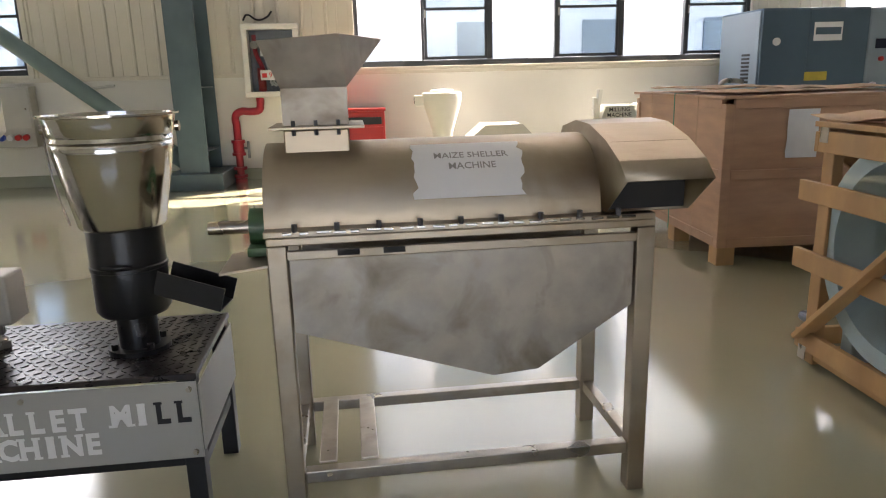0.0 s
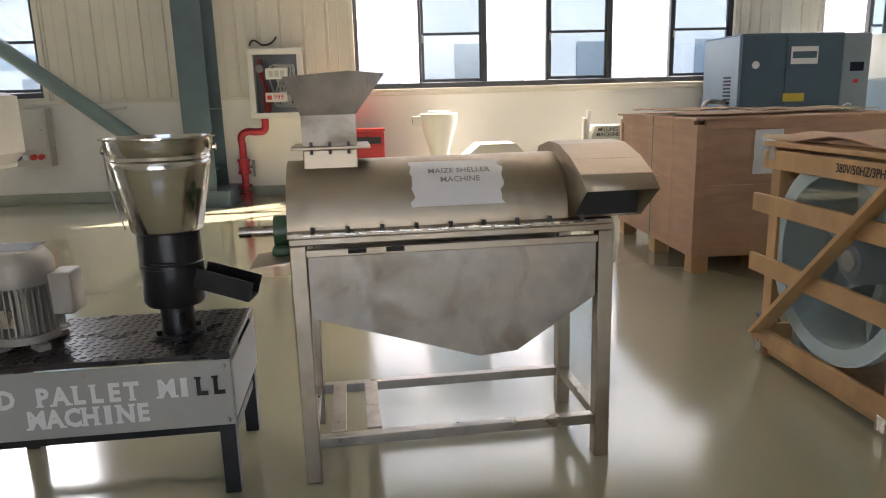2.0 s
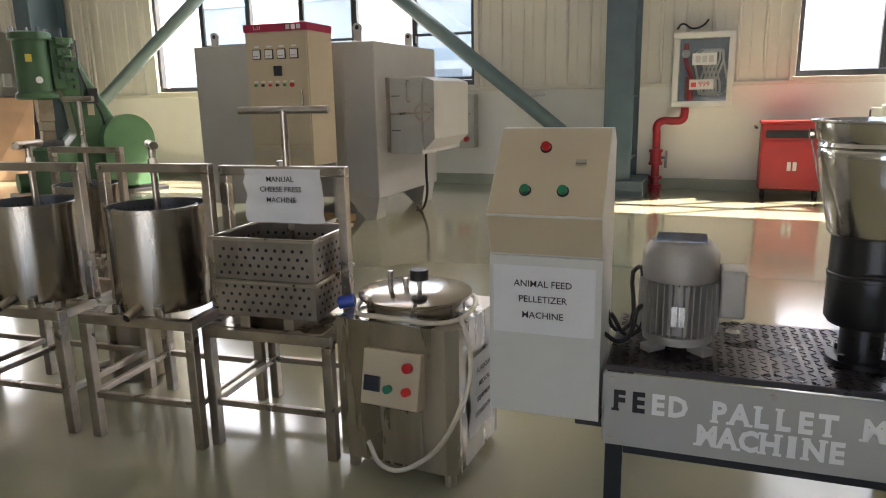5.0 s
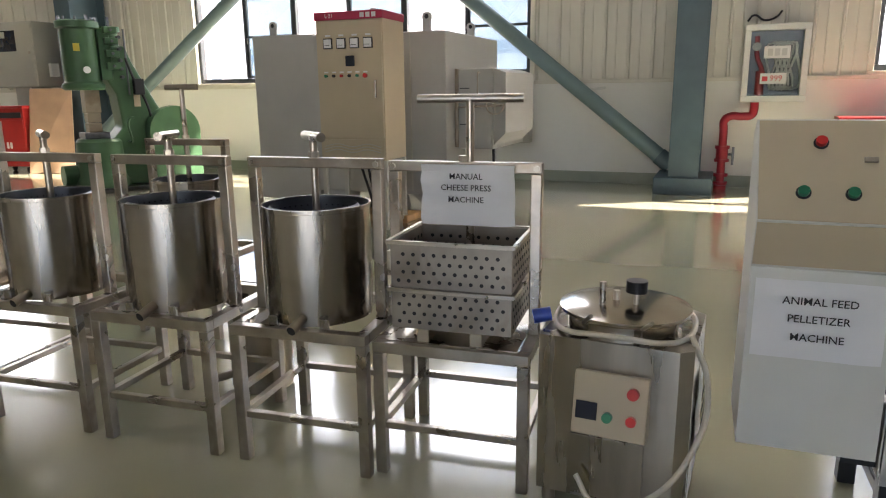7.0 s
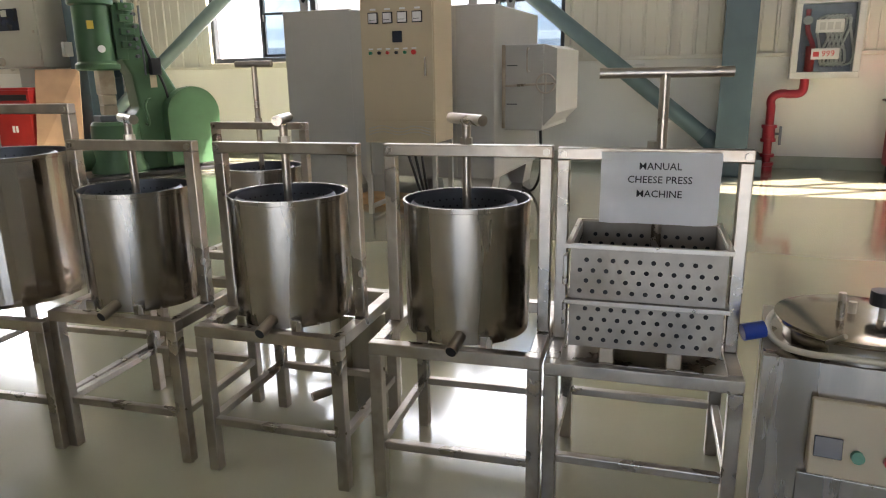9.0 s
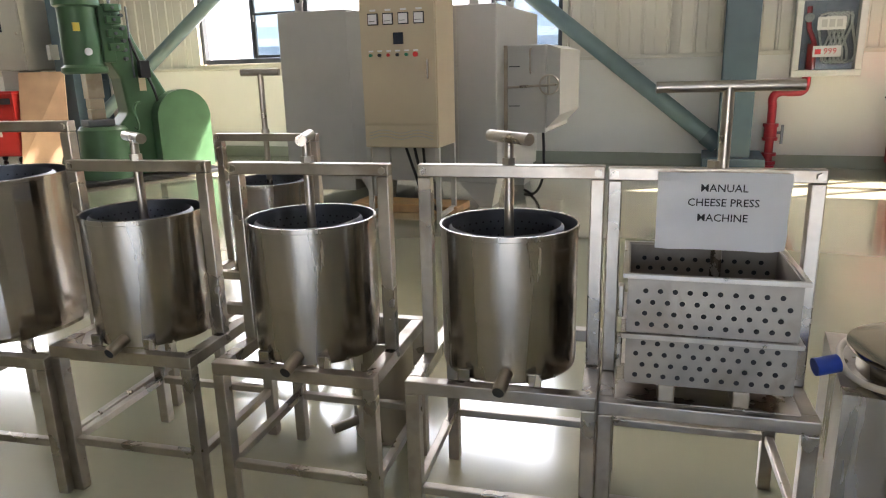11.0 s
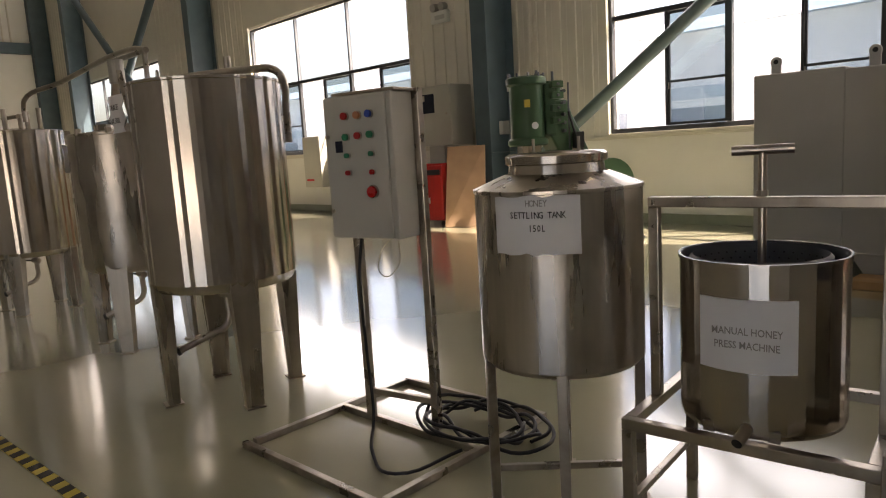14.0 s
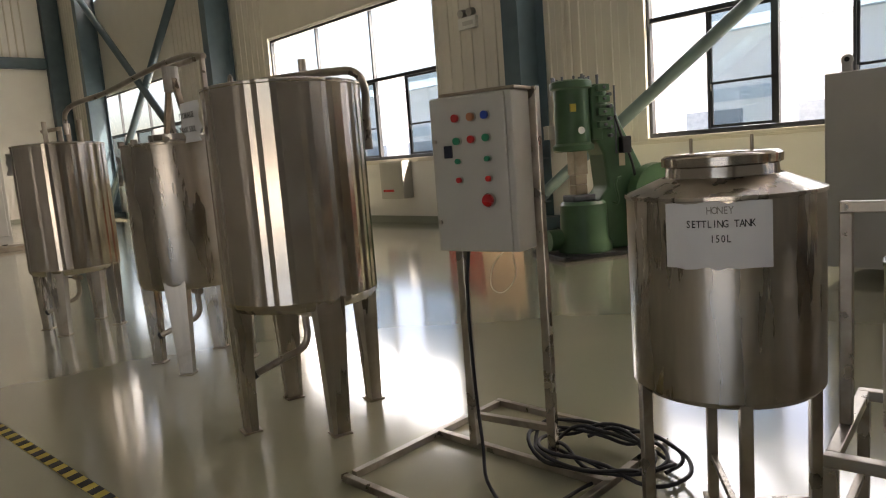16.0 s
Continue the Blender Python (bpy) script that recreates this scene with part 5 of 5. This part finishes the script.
# ---- junction box left of the near column ----
jb = thing("junction_box", pose(-4.05, 10.3, 0), "beige wall junction box with coloured sockets", "electrical box")
part("body", box(B(), 0, .48, 0, .18, .53, 1.27, .008), GREY_CAB, jb)
part("door", box(B(), .02, .46, -.012, -.001, .76, 1.25, .004), GREY_CAB, jb)
for k, mt_ in enumerate((BTN_BLUE, PAPER, BTN_RED, BTN_RED)):
    part("socket", rod(B(), (.09 + k * .095, -.001, .66), (.09 + k * .095, -.05, .65), .036, 16), mt_, jb)
part("lock", rod(B(), (.41, -.012, 1.0), (.41, -.024, 1.0), .014, 10), STEEL, jb)

# ---- fire hose cabinet and red riser ----
hc_ = thing("fire_hose_cabinet", pose(-.965, 10.28, 0), "white-framed glazed fire hose cabinet with hose inside", "hose cabinet")
part("back", box(B(), 0, .70, .17, .19, 1.06, 1.95, .004), STEEL_DARK, hc_)
for u in ((0, .70, 1.06, 1.13), (0, .70, 1.88, 1.95), (0, .07, 1.131, 1.879), (.63, .70, 1.131, 1.879)):
    part("frame_bar", box(B(), u[0], u[1], 0, .168, u[2], u[3], .006), OFFWHITE, hc_)
gp = part("glass_door", box(B(), .071, .629, .012, .017, 1.132, 1.878), GLASS_CLEAR, hc_)
tube("folded_hose", [(.32 + .022 * k, .12, 1.75 if k % 2 else 1.2) for k in range(12)], .014, OFFWHITE, hc_, "folded white fire hose")
tube("valve_pipe", [(.14, .1, 1.82), (.15, .1, 1.6), (.22, .1, 1.4), (.2, .1, 1.08)], .028, RED_PIPE, hc_)
part("valve_wheel", rod(B(), (.14, .05, 1.7), (.14, .09, 1.7), .05, 18), ALU, hc_)
part("extinguisher", rod(B(), (.2, .1, 1.14), (.2, .1, 1.42), .05, 18), RED, hc_, "", True)
st = part("sticker", box(B(), .22, .5, .006, .0112, 1.56, 1.7), OFFWHITE, hc_)
for k in range(3):
    part("character", box(B(), .26 + k * .075, .315 + k * .075, .003, .0055, 1.59, 1.67), GREY_FURN, st)
st = part("sticker", box(B(), .2, .48, .006, .0112, 1.27, 1.39), OFFWHITE, hc_)
words("print", "999", .09, upright(.37, .0045, 1.33), BTN_RED, st)
part("phone_mark", box(B(), .22, .28, .004, .0055, 1.30, 1.355, 0), BTN_RED, st)
tube("cable_end", [(.02, .14, 2.0), (.08, .1, 2.06), (.2, .1, 2.0), (.32, .1, 2.03), (.38, .12, 2.1)], .012, RUBBER, hc_)
rp = thing("red_riser", pose(-1.12, 10.3, 0), "crimson fire riser pipe with flanges and valve wheel", "fire riser")
tube("pipe", [(0, 0, 0), (0, 0, .3), (0, 0, .72), (.0, 0, .84), (.06, 0, .89), (.2, 0, .89), (.3, 0, .91), (.32, 0, .98), (.32, 0, 1.055)], .048, RED_PIPE, rp)
for z in (.06, .16, .34, .5):
    part("flange", rod(B(), (0, 0, z), (0, 0, z + .035), .085, 20), RED_PIPE, rp)
part("valve_body", rod(B(), (0, 0, .36), (0, 0, .5), .07, 18), RED_PIPE, rp)
part("foot", rod(B(), (0, 0, 0), (0, 0, .05), .075, 18), RED_PIPE, rp)
part("valve_wheel", box(B(), .11, .14, -.02, .02, .3, .52, .006), STEEL_DARK, rp)
part("valve_stem", rod(B(), (.05, 0, .43), (.12, 0, .43), .015), STEEL_DARK, rp)
sw = thing("sprinkler_stub", pose(-2.75, 10.42, 1.22), "small pale pipe stub on the wall", "pipe")
part("pipe", rod(B(), (-.12, 0, 0), (.16, 0, .03), .018), OFFWHITE, sw)
part("fitting", rod(B(), (-.12, .08, 0), (-.12, -.03, 0), .024), OFFWHITE, sw)

# ---- small machines along the wall ----
pt = thing("hopper_machine", pose(1.47, 9.85, 0), "pale grey conical hopper machine with square inlet", "hopper")
part("hopper", lathe(B(), [(.1, .35), (.13, .6), (.235, .95), (.24, 1.06), (.23, 1.07), (0, 1.075)], 32), OFFWHITE, pt, "", True)
part("cap", lathe(B(), [(.14, 1.076), (.14, 1.1), (0, 1.11)], 24), OFFWHITE, pt, "", True)
part("inlet", box(B(), -.34, -.23, -.06, .06, .92, 1.04, .006), OFFWHITE, pt)
part("inlet_mouth", box(B(), -.344, -.3405, -.04, .04, .94, 1.02), HOLE_SHADE, pt)
part("body", box(B(), -.18, .18, -.18, .18, .02, .349, .02), OFFWHITE, pt)
hx = thing("grey_tank_top", pose(2.15, 9.7, 0), "low grey machine with a chamfered top", "machine")
part("body", prism(B(), [(-.4, 0), (.4, 0), (.42, .5), (.25, .68), (-.2, .68), (-.42, .5)], -.25, .3, 'y'), GREY_FURN, hx)
ml = thing("milling_machine", pose(3.62, 9.75, 0), "small white milling machine with a lettered top", "milling machine")
part("body", box(B(), -.2, .2, -.15, .2, 0, .72, .015), OFFWHITE, ml)
part("top", prism(B(), [(-.22, .721), (.22, .721), (.18, .86), (-.16, .86)], -.18, .2, 'y'), OFFWHITE, ml)
words("lettering", "MILLING", .07, upright(0, -.184, .81), INK, ml)
words("lettering", "MACHINE", .07, upright(0, -.184, .745), INK, ml)
part("side_arm", box(B(), -.36, -.31, -.05, .05, .6, 1.02, .006, pose(0, 0, 0, 0, 8, 0)), OFFWHITE, ml)
part("side_arm", box(B(), -.28, -.24, -.05, .05, .6, .96, .006), OFFWHITE, ml)
part("knob", rod(B(), (.23, 0, .83), (.3, 0, .83), .05, 14), OFFWHITE, ml)

# ---- compressor ----
cp_ = thing("air_compressor", pose(5.15, 9.2, 0), "dark blue cabinet air compressor with pale control column", "compressor")
part("base", box(B(), .02, 1.68, .02, .95, 0, .1, .01), BLACK, cp_)
part("cabinet", box(B(), 0, 1.32, 0, .98, .101, 1.925, .015), BLUE_COMP, cp_)
part("control_column", box(B(), 1.323, 1.69, 0, .98, .101, 1.915, .02), BLUE_LT, cp_)
part("side_cover", box(B(), -.012, -.001, .03, .95, .15, 1.9, .004), BLUE_LT, cp_)
part("door", box(B(), .0, .56, -.014, -.001, .2, 1.9, .006), BLUE_COMP, cp_)
part("door", box(B(), .575, 1.31, -.014, -.001, .2, 1.9, .006), BLUE_COMP, cp_)
for k in range(11):
    part("louvre", box(B(), -.02, -.0125, .2, .38, .95 + k * .045, .975 + k * .045, .002), RUBBER, cp_)
part("gauge", rod(B(), (.18, -.014, 1.55), (.18, -.03, 1.55), .045, 20), PAPER, cp_)
lb = part("emblem", box(B(), .63, .98, -.02, -.0145, 1.55, 1.76, .002), PAPER, cp_)
part("emblem_band", box(B(), .65, .96, -.022, -.0205, 1.62, 1.7, 0), BLUE_COMP, lb)
part("warning_sticker", box(B(), .56, .84, -.018, -.0145, 1.1, 1.2, .001), YELLOW, cp_)
part("display", box(B(), 1.42, 1.6, -.01, -.001, 1.45, 1.56, .002), SCREEN, cp_)
part("stop_button", rod(B(), (1.5, -.001, 1.33), (1.5, -.03, 1.33), .028, 14), BTN_RED, cp_)
words("lettering", "G", .22, upright(1.42, -.003, .98), PAPER, cp_)
tube("pipe", [(-.02, .3, 1.1), (-.15, .3, 1.12), (-.28, .3, 1.1), (-.32, .3, 1.0), (-.32, .3, .0)], .03, STEEL_TUBE, cp_)
dr = thing("air_dryer", pose(7.45, 9.5, 0), "pale blue-grey air receiver cabinet with gauges", "air dryer")
part("body", box(B(), 0, .9, 0, .75, .05, 1.35, .02), BLUE_LT, dr)
part("upper", box(B(), .05, .85, .1, .7, 1.351, 1.95, .02), OFFWHITE, dr)
for z in (1.5, 1.75):
    part("gauge", rod(B(), (.2, .099, z), (.2, .07, z), .06, 18), PAPER, dr)
part("pipe", rod(B(), (.4, .05, 1.36), (.4, .05, 1.9), .02), STEEL_TUBE, dr)
part("foot", box(B(), .05, .85, .05, .7, 0, .0495), BLACK, dr)

# ---- plywood crate ----
cr = thing("plywood_crate", pose(2.82, 5.36, 0, 0, 0, -1.5), "reddish plywood packing crate with battens and cardboard on top", "crate")
W_, D_ = 1.6, 1.62
for z0, z1 in ((.13, .56), (.62, 1.02)):
    part("front_panel", box(B(), .06, W_ - .06, .012, .03, z0, z1), PLY, cr)
    part("side_panel", box(B(), .012, .03, .06, D_ - .06, z0, z1), PLY, cr)
for x, y in ((0, 0), (W_ - .06, 0), (0, D_ - .06), (W_ - .06, D_ - .06)):
    part("corner_post", box(B(), x, x + .06, y, y + .06, .12, 1.03, .004), PLY, cr)
for z in (.12, .56, 1.0):
    part("batten", box(B(), .06, W_ - .06, 0, .03, z - .0, z + .06, .003), PLY, cr)
    part("batten", box(B(), 0, .03, .06, D_ - .06, z, z + .06, .003), PLY, cr)
part("lid", box(B(), -.02, W_ + .02, -.02, D_ + .02, 1.061, 1.08, .003), PLY, cr)
part("rear_panel", box(B(), .06, W_ - .06, D_ - .03, D_ - .01, .13, 1.05), PLY, cr)
part("end_panel", box(B(), W_ - .03, W_ - .01, .06, D_ - .06, .13, 1.05), PLY, cr)
part("inner_floor", box(B(), .03, W_ - .03, .03, D_ - .03, .125, .13), PLY, cr)
for x in (.0, .72, 1.44):
    for y in (.0, .7, 1.46):
        part("block", box(B(), x + .01, x + .13, y + .01, y + .13, 0, .119, .004), PINE, cr)
for y in (.35, .75, 1.2):
    part("strap", box(B(), -.024, -.021, y, y + .012, .1, 1.083), BTN_GREEN if y == .75 else CARD, cr)
    part("strap", box(B(), -.02, W_ + .02, y, y + .012, 1.0805, 1.083), BTN_GREEN if y == .75 else CARD, cr)
paper(cr, .2, .3, upright(.50, -.004, .84), [("", 0)], .02, curl=.01, label="white shipping papers")
for k, (x0, y0, w, h, rz) in enumerate(((.05, .1, .7, .6, 6), (.6, .3, .8, .7, -8), (.2, .7, .7, .7, 15))):
    t = B()
    nx = 10
    g = [[t.verts.new(pose(x0, y0, 1.09 + k * .008, 0, 0, rz) @ Vector((w * i / nx, h * j / nx, .018 * noise.noise(Vector((i * .4 + k * 5, j * .4, 1))) + .01))) for i in range(nx + 1)] for j in range(nx + 1)]
    for j in range(nx):
        for i in range(nx):
            t.faces.new((g[j][i], g[j][i + 1], g[j + 1][i + 1], g[j + 1][i]))
    o = part("cardboard_sheet", t, CARD, cr, "crumpled cardboard sheet", True)
    o.modifiers.new("thick", 'SOLIDIFY').thickness = .004

# ---- fan in an open pine crate ----
fc = thing("fan_crate", pose(2.46, 3.88, 0, 0, 0, -90), "open pine crate with diagonal braces holding a fan", "crate")
LN, DP, HT = 1.75, .95, 1.0
for x in (.0, .83, 1.66):
    for y in (0, DP - .07):
        part("post", box(B(), x, x + .07, y + .0255, y + .07, .0, HT, .004), PINE, fc)
for z in (.06, .40, .69, HT - .1):
    part("front_rail", box(B(), -.1 if .3 < z < .8 else 0, LN, 0, .025, z, z + .085, .003), PINE, fc)
    part("back_rail", box(B(), 0, LN, DP + .001, DP + .026, z, z + .085, .003), PINE, fc)
    part("end_rail", box(B(), -.026, -.001, 0, DP, z, z + .08, .003), PINE, fc)
for (xa, za), (xb, zb) in (((.03, .12), (.85, .95)), ((.9, .95), (1.7, .12))):
    part("diagonal_brace", bar(B(), (xa, -.012, za), (xb, -.012, zb), .08, .022), PINE, fc)
part("diagonal_brace", bar(B(), (-.04, .06, .95), (-.04, .6, .55), .022, .07), PINE, fc)
part("top_board", box(B(), -.02, LN, -.01, .12, HT + .001, HT + .022, .003), PINE, fc)
part("top_board", box(B(), -.02, LN, .4, .52, HT + .001, HT + .022, .003), PINE, fc)
part("top_board", box(B(), -.02, LN, DP - .12, DP, HT + .001, HT + .022, .003), PINE, fc)
part("floor_board", box(B(), 0, LN, .03, DP, .02, .05, .003), PINE, fc)
for x in (.0, .83):
    for z in (.02, HT - .06):
        part("bracket", box(B(), x + .01, x + .06, -.004, -.0005, z, z + .06, .001), STEEL, fc)
part("skid_pipe", rod(B(), (-.16, .12, .14), (-.03, .12, .14), .025), STEEL_DARK, fc)
words("marking", "380V/50HZ/3PH", .05, upright(.62, -.0015, HT - .055), INK, fc, squeeze=.8)
t = B()
nx = 14
g = [[t.verts.new((-.1 + 1.75 * i / nx, .02 + .95 * j / nx, HT + .045 + .03 * noise.noise(Vector((i * .35, j * .4, 9))))) for i in range(nx + 1)] for j in range(nx + 1)]
for j in range(nx):
    for i in range(nx):
        t.faces.new((g[j][i], g[j][i + 1], g[j + 1][i + 1], g[j + 1][i]))
o = solo("cardboard_sheet", t, CARD, "crumpled brown cardboard sheet on the pine crate", "cardboard", smooth=True)
o.matrix_world = pose(2.46, 3.88, 0, 0, 0, -90)
o.modifiers.new("thick", 'SOLIDIFY').thickness = .004
fan = thing("industrial_fan", pose(3.02, 3.42, .56, 0, 0, -90) @ Matrix.Diagonal((1.18, 1, 1.18, 1)), "pale blue industrial fan wrapped in plastic film", "fan")


def turned(bm, m):
    bmesh.ops.transform(bm, matrix=m, verts=bm.verts)
    return bm


AX = pose(0, 0, 0, 90, 0, 0)
part("housing_ring", turned(lathe(B(), [(.36, .48), (.36, .52), (.3, .52), (.3, .0), (.315, .0), (.315, .48), (.36, .48)], 56), AX), ICE, fan, "", True, 40)
part("back_plate", turned(lathe(B(), [(0, .02), (.3, .02)], 48), AX), BLUE_LT, fan)
part("hub", turned(lathe(B(), [(0, .45), (.06, .45), (.085, .42), (.085, .1)], 28), AX), BLUE_LT, fan, "", True)
part("hub_cap", turned(lathe(B(), [(0, .46), (.035, .458), (.04, .451)], 20), AX), ALU, fan)
for k in range(7):
    a = 2 * math.pi * k / 7
    m = AX @ pose(0, 0, .28, 0, 0, math.degrees(a)) @ pose(.19, 0, 0, 38, 0, 0)
    part("blade", box(B(), -.11, .10, -.09, .09, -.003, .003, .002, m), ICE, fan)
part("film_cover", turned(lathe(B(), [(0, .526), (.355, .524)], 40), AX), FILM, fan, "clear plastic wrapping film")
part("stand_plate", box(B(), -.32, .32, -.5, -.02, -.465, -.44, .004), ICE, fan)
for s in (-.26, .26):
    part("stand_leg", box(B(), s - .03, s + .03, -.45, -.08, -.439, -.2, .006), ICE, fan)
bm = B()
bmesh.ops.create_icosphere(bm, subdivisions=4, radius=1)
for v in bm.verts:
    n = noise.noise(v.co * 2.2) * .25 + noise.noise(v.co * 6) * .12
    v.co = Vector((v.co.x * .42, v.co.y * .24, v.co.z * .3)) * (1 + n)
wr = solo("wrapped_parts", bm, FILM, "machine parts bundled in crumpled clear plastic film", "bundle")
wr.matrix_world = pose(3.05, 2.52, .42, 0, 0, 80)
part("core", box(B(), -.25, .25, -.12, .12, -.36, .15, .03), BLUE_LT, wr)
bm = B()
box(bm, 1.95, 2.3, 6.2, 6.6, 0.0, .004)
solo("floor_sheet", bm, PAPER, "loose white sheet of paper on the floor", "paper")

# ---- the far end ----
ov = thing("drying_oven", pose(-24.6, 2.75, 0), "tall pale drying oven with side control box", "oven")
part("body", box(B(), 0, 2.25, 0, 1.75, .12, 3.42, .02), GREY_CAB, ov)
od = part("door", box(B(), 2.252, 2.29, .12, 1.68, .3, 3.1, .02), GREY_CAB, ov)
part("door_handle", box(B(), 2.292, 2.34, .2, .5, 1.75, 1.8, .01), STEEL, od)
part("hinge_rod", rod(B(), (2.31, .15, .4), (2.31, .15, 3.0), .03, 10), STEEL, od)
part("nameplate", box(B(), 2.291, 2.296, .75, 1.05, 2.3, 2.42), PAPER, od)
part("sign", box(B(), 2.291, 2.296, 1.3, 1.6, 2.5, 2.6), BTN_ORANGE, od)
co = part("control_box", box(B(), 1.4, 2.1, -.32, -.002, 1.75, 2.6, .02), OFFWHITE, ov)
part("display", box(B(), 2.101, 2.106, -.26, -.06, 2.3, 2.45), SCREEN, co)
for k in range(6):
    part("button", rod(B(), (2.1, -.24 + .08 * (k % 3), 2.1 - .12 * (k // 3)), (2.13, -.24 + .08 * (k % 3), 2.1 - .12 * (k // 3)), .025, 10), INK, co)
tube("cable_duct", [(1.9, -.1, 1.75), (1.9, -.08, 1.0), (2.1, .0, .3), (2.2, .1, .05)], .04, RUBBER, ov)
tube("cable_duct", [(1.2, -.05, 3.3), (1.3, -.1, 2.9), (1.5, -.15, 2.6)], .04, RUBBER, ov)
for y in (.7, 1.0):
    part("fan_motor", rod(B(), (1.2, y, 3.42), (1.2, y, 3.85), .13, 16), ALU, ov)
for x in (.1, 2.1):
    for y in (.1, 1.6):
        part("foot", rod(B(), (x, y, 0), (x, y, .12), .06, 12), BLACK, ov)
part("threshold", box(B(), 2.3, 3.0, .3, 1.9, .0, .1, .01), STEEL_WORN, ov)
bx = thing("extinguisher_box", pose(-36.55, .55, 0), "red fire extinguisher box on the floor", "extinguisher box")
part("body", box(B(), 0, .35, 0, .8, 0, .95, .02), RED, bx)
part("label", box(B(), .351, .354, .15, .65, .55, .7), OFFWHITE, bx)
part("label", box(B(), .351, .354, .15, .65, .2, .35), OFFWHITE, bx)
lk = thing("pale_locker", pose(-36.35, 1.5, 0), "pale grey locker at the foot of the end column", "locker")
part("body", box(B(), .0, .45, 0, .75, 0, 2.9, .02), GREY_CAB, lk)
part("handle", box(B(), .451, .48, .1, .15, 1.9, 2.3, .01), STEEL_DARK, lk)
wp = thing("wall_panel", pose(-36.98, 3.2, 0), "framed glazed panel on the end wall", "wall panel")
part("frame", box(B(), 0, .15, 0, 1.1, 1.8, 3.0, .02), OFFWHITE, wp)
part("glass", box(B(), .151, .156, .12, .98, 1.92, 2.88), SCREEN, wp)
tr_ = thing("steel_trough", pose(-31.5, 2.9, 0), "dark steel trough with a red hand pump", "trough")
part("body", box(B(), 0, 1.1, 0, 1.6, 0, .75, .02), GREY_FURN, tr_)
part("pump", rod(B(), (.6, .2, .75), (.6, .2, 1.3), .09, 12), RED_PIPE, tr_)

wc = thing("pine_crate", pose(-14.6, 6.6, 0, 0, 0, 20), "small pine packing crate standing on the hall floor", "crate")
part("core", box(B(), -.27, .27, -.27, .27, .08, .58), CARD, wc)
for z in (.1, .25, .4, .53):
    part("side_board", box(B(), -.29, .29, -.295, -.272, z, z + .1, .004), PINE, wc)
    part("side_board", box(B(), .272, .295, -.29, .29, z, z + .1, .004), PINE, wc)
part("lid", box(B(), -.31, .31, -.31, .31, .632, .655, .004), PINE, wc)
for x in (-.2, .2):
    part("skid", box(B(), x - .04, x + .04, -.29, .29, 0, .079, .006), PINE, wc)


def exit_lamp(m):
    t = thing("emergency_lamp", m, "white twin-head emergency lamp on the wall", "emergency lamp", "emergency lamps")
    part("body", box(B(), -.22, .22, -.1, 0, -.12, .1, .015), OFFWHITE, t)
    part("indicator", box(B(), -.1, .16, -.104, -.1005, -.06, .02), GREY_FURN, t)
    for s in (-.11, .11):
        part("lamp_head", rod(B(), (s, -.02, .18), (s, -.14, .16), .075, 16), ALU, t)
        part("bracket", box(B(), s - .015, s + .015, -.05, -.02, .1, .18), OFFWHITE, t)


exit_lamp(pose(-12.85, 10.46, 3.82))
exit_lamp(pose(-36.98, .9, 4.6, 0, 0, 90))
rw = thing("wall_socket", pose(-15.0, 10.49, .78), "small white wall socket", "socket")
part("plate", box(B(), 0, .12, -.012, 0, 0, .12, .004), OFFWHITE, rw)
for k, x in enumerate((-10.75, -10.6)):
    bm = B()
    rod(bm, (x, 10.42, .3), (x, 10.42, TOP - .1), .025, 12)
    solo("conduit", bm, CLAD, "cream vertical conduit beside the column", "conduit", "conduits", "structure")
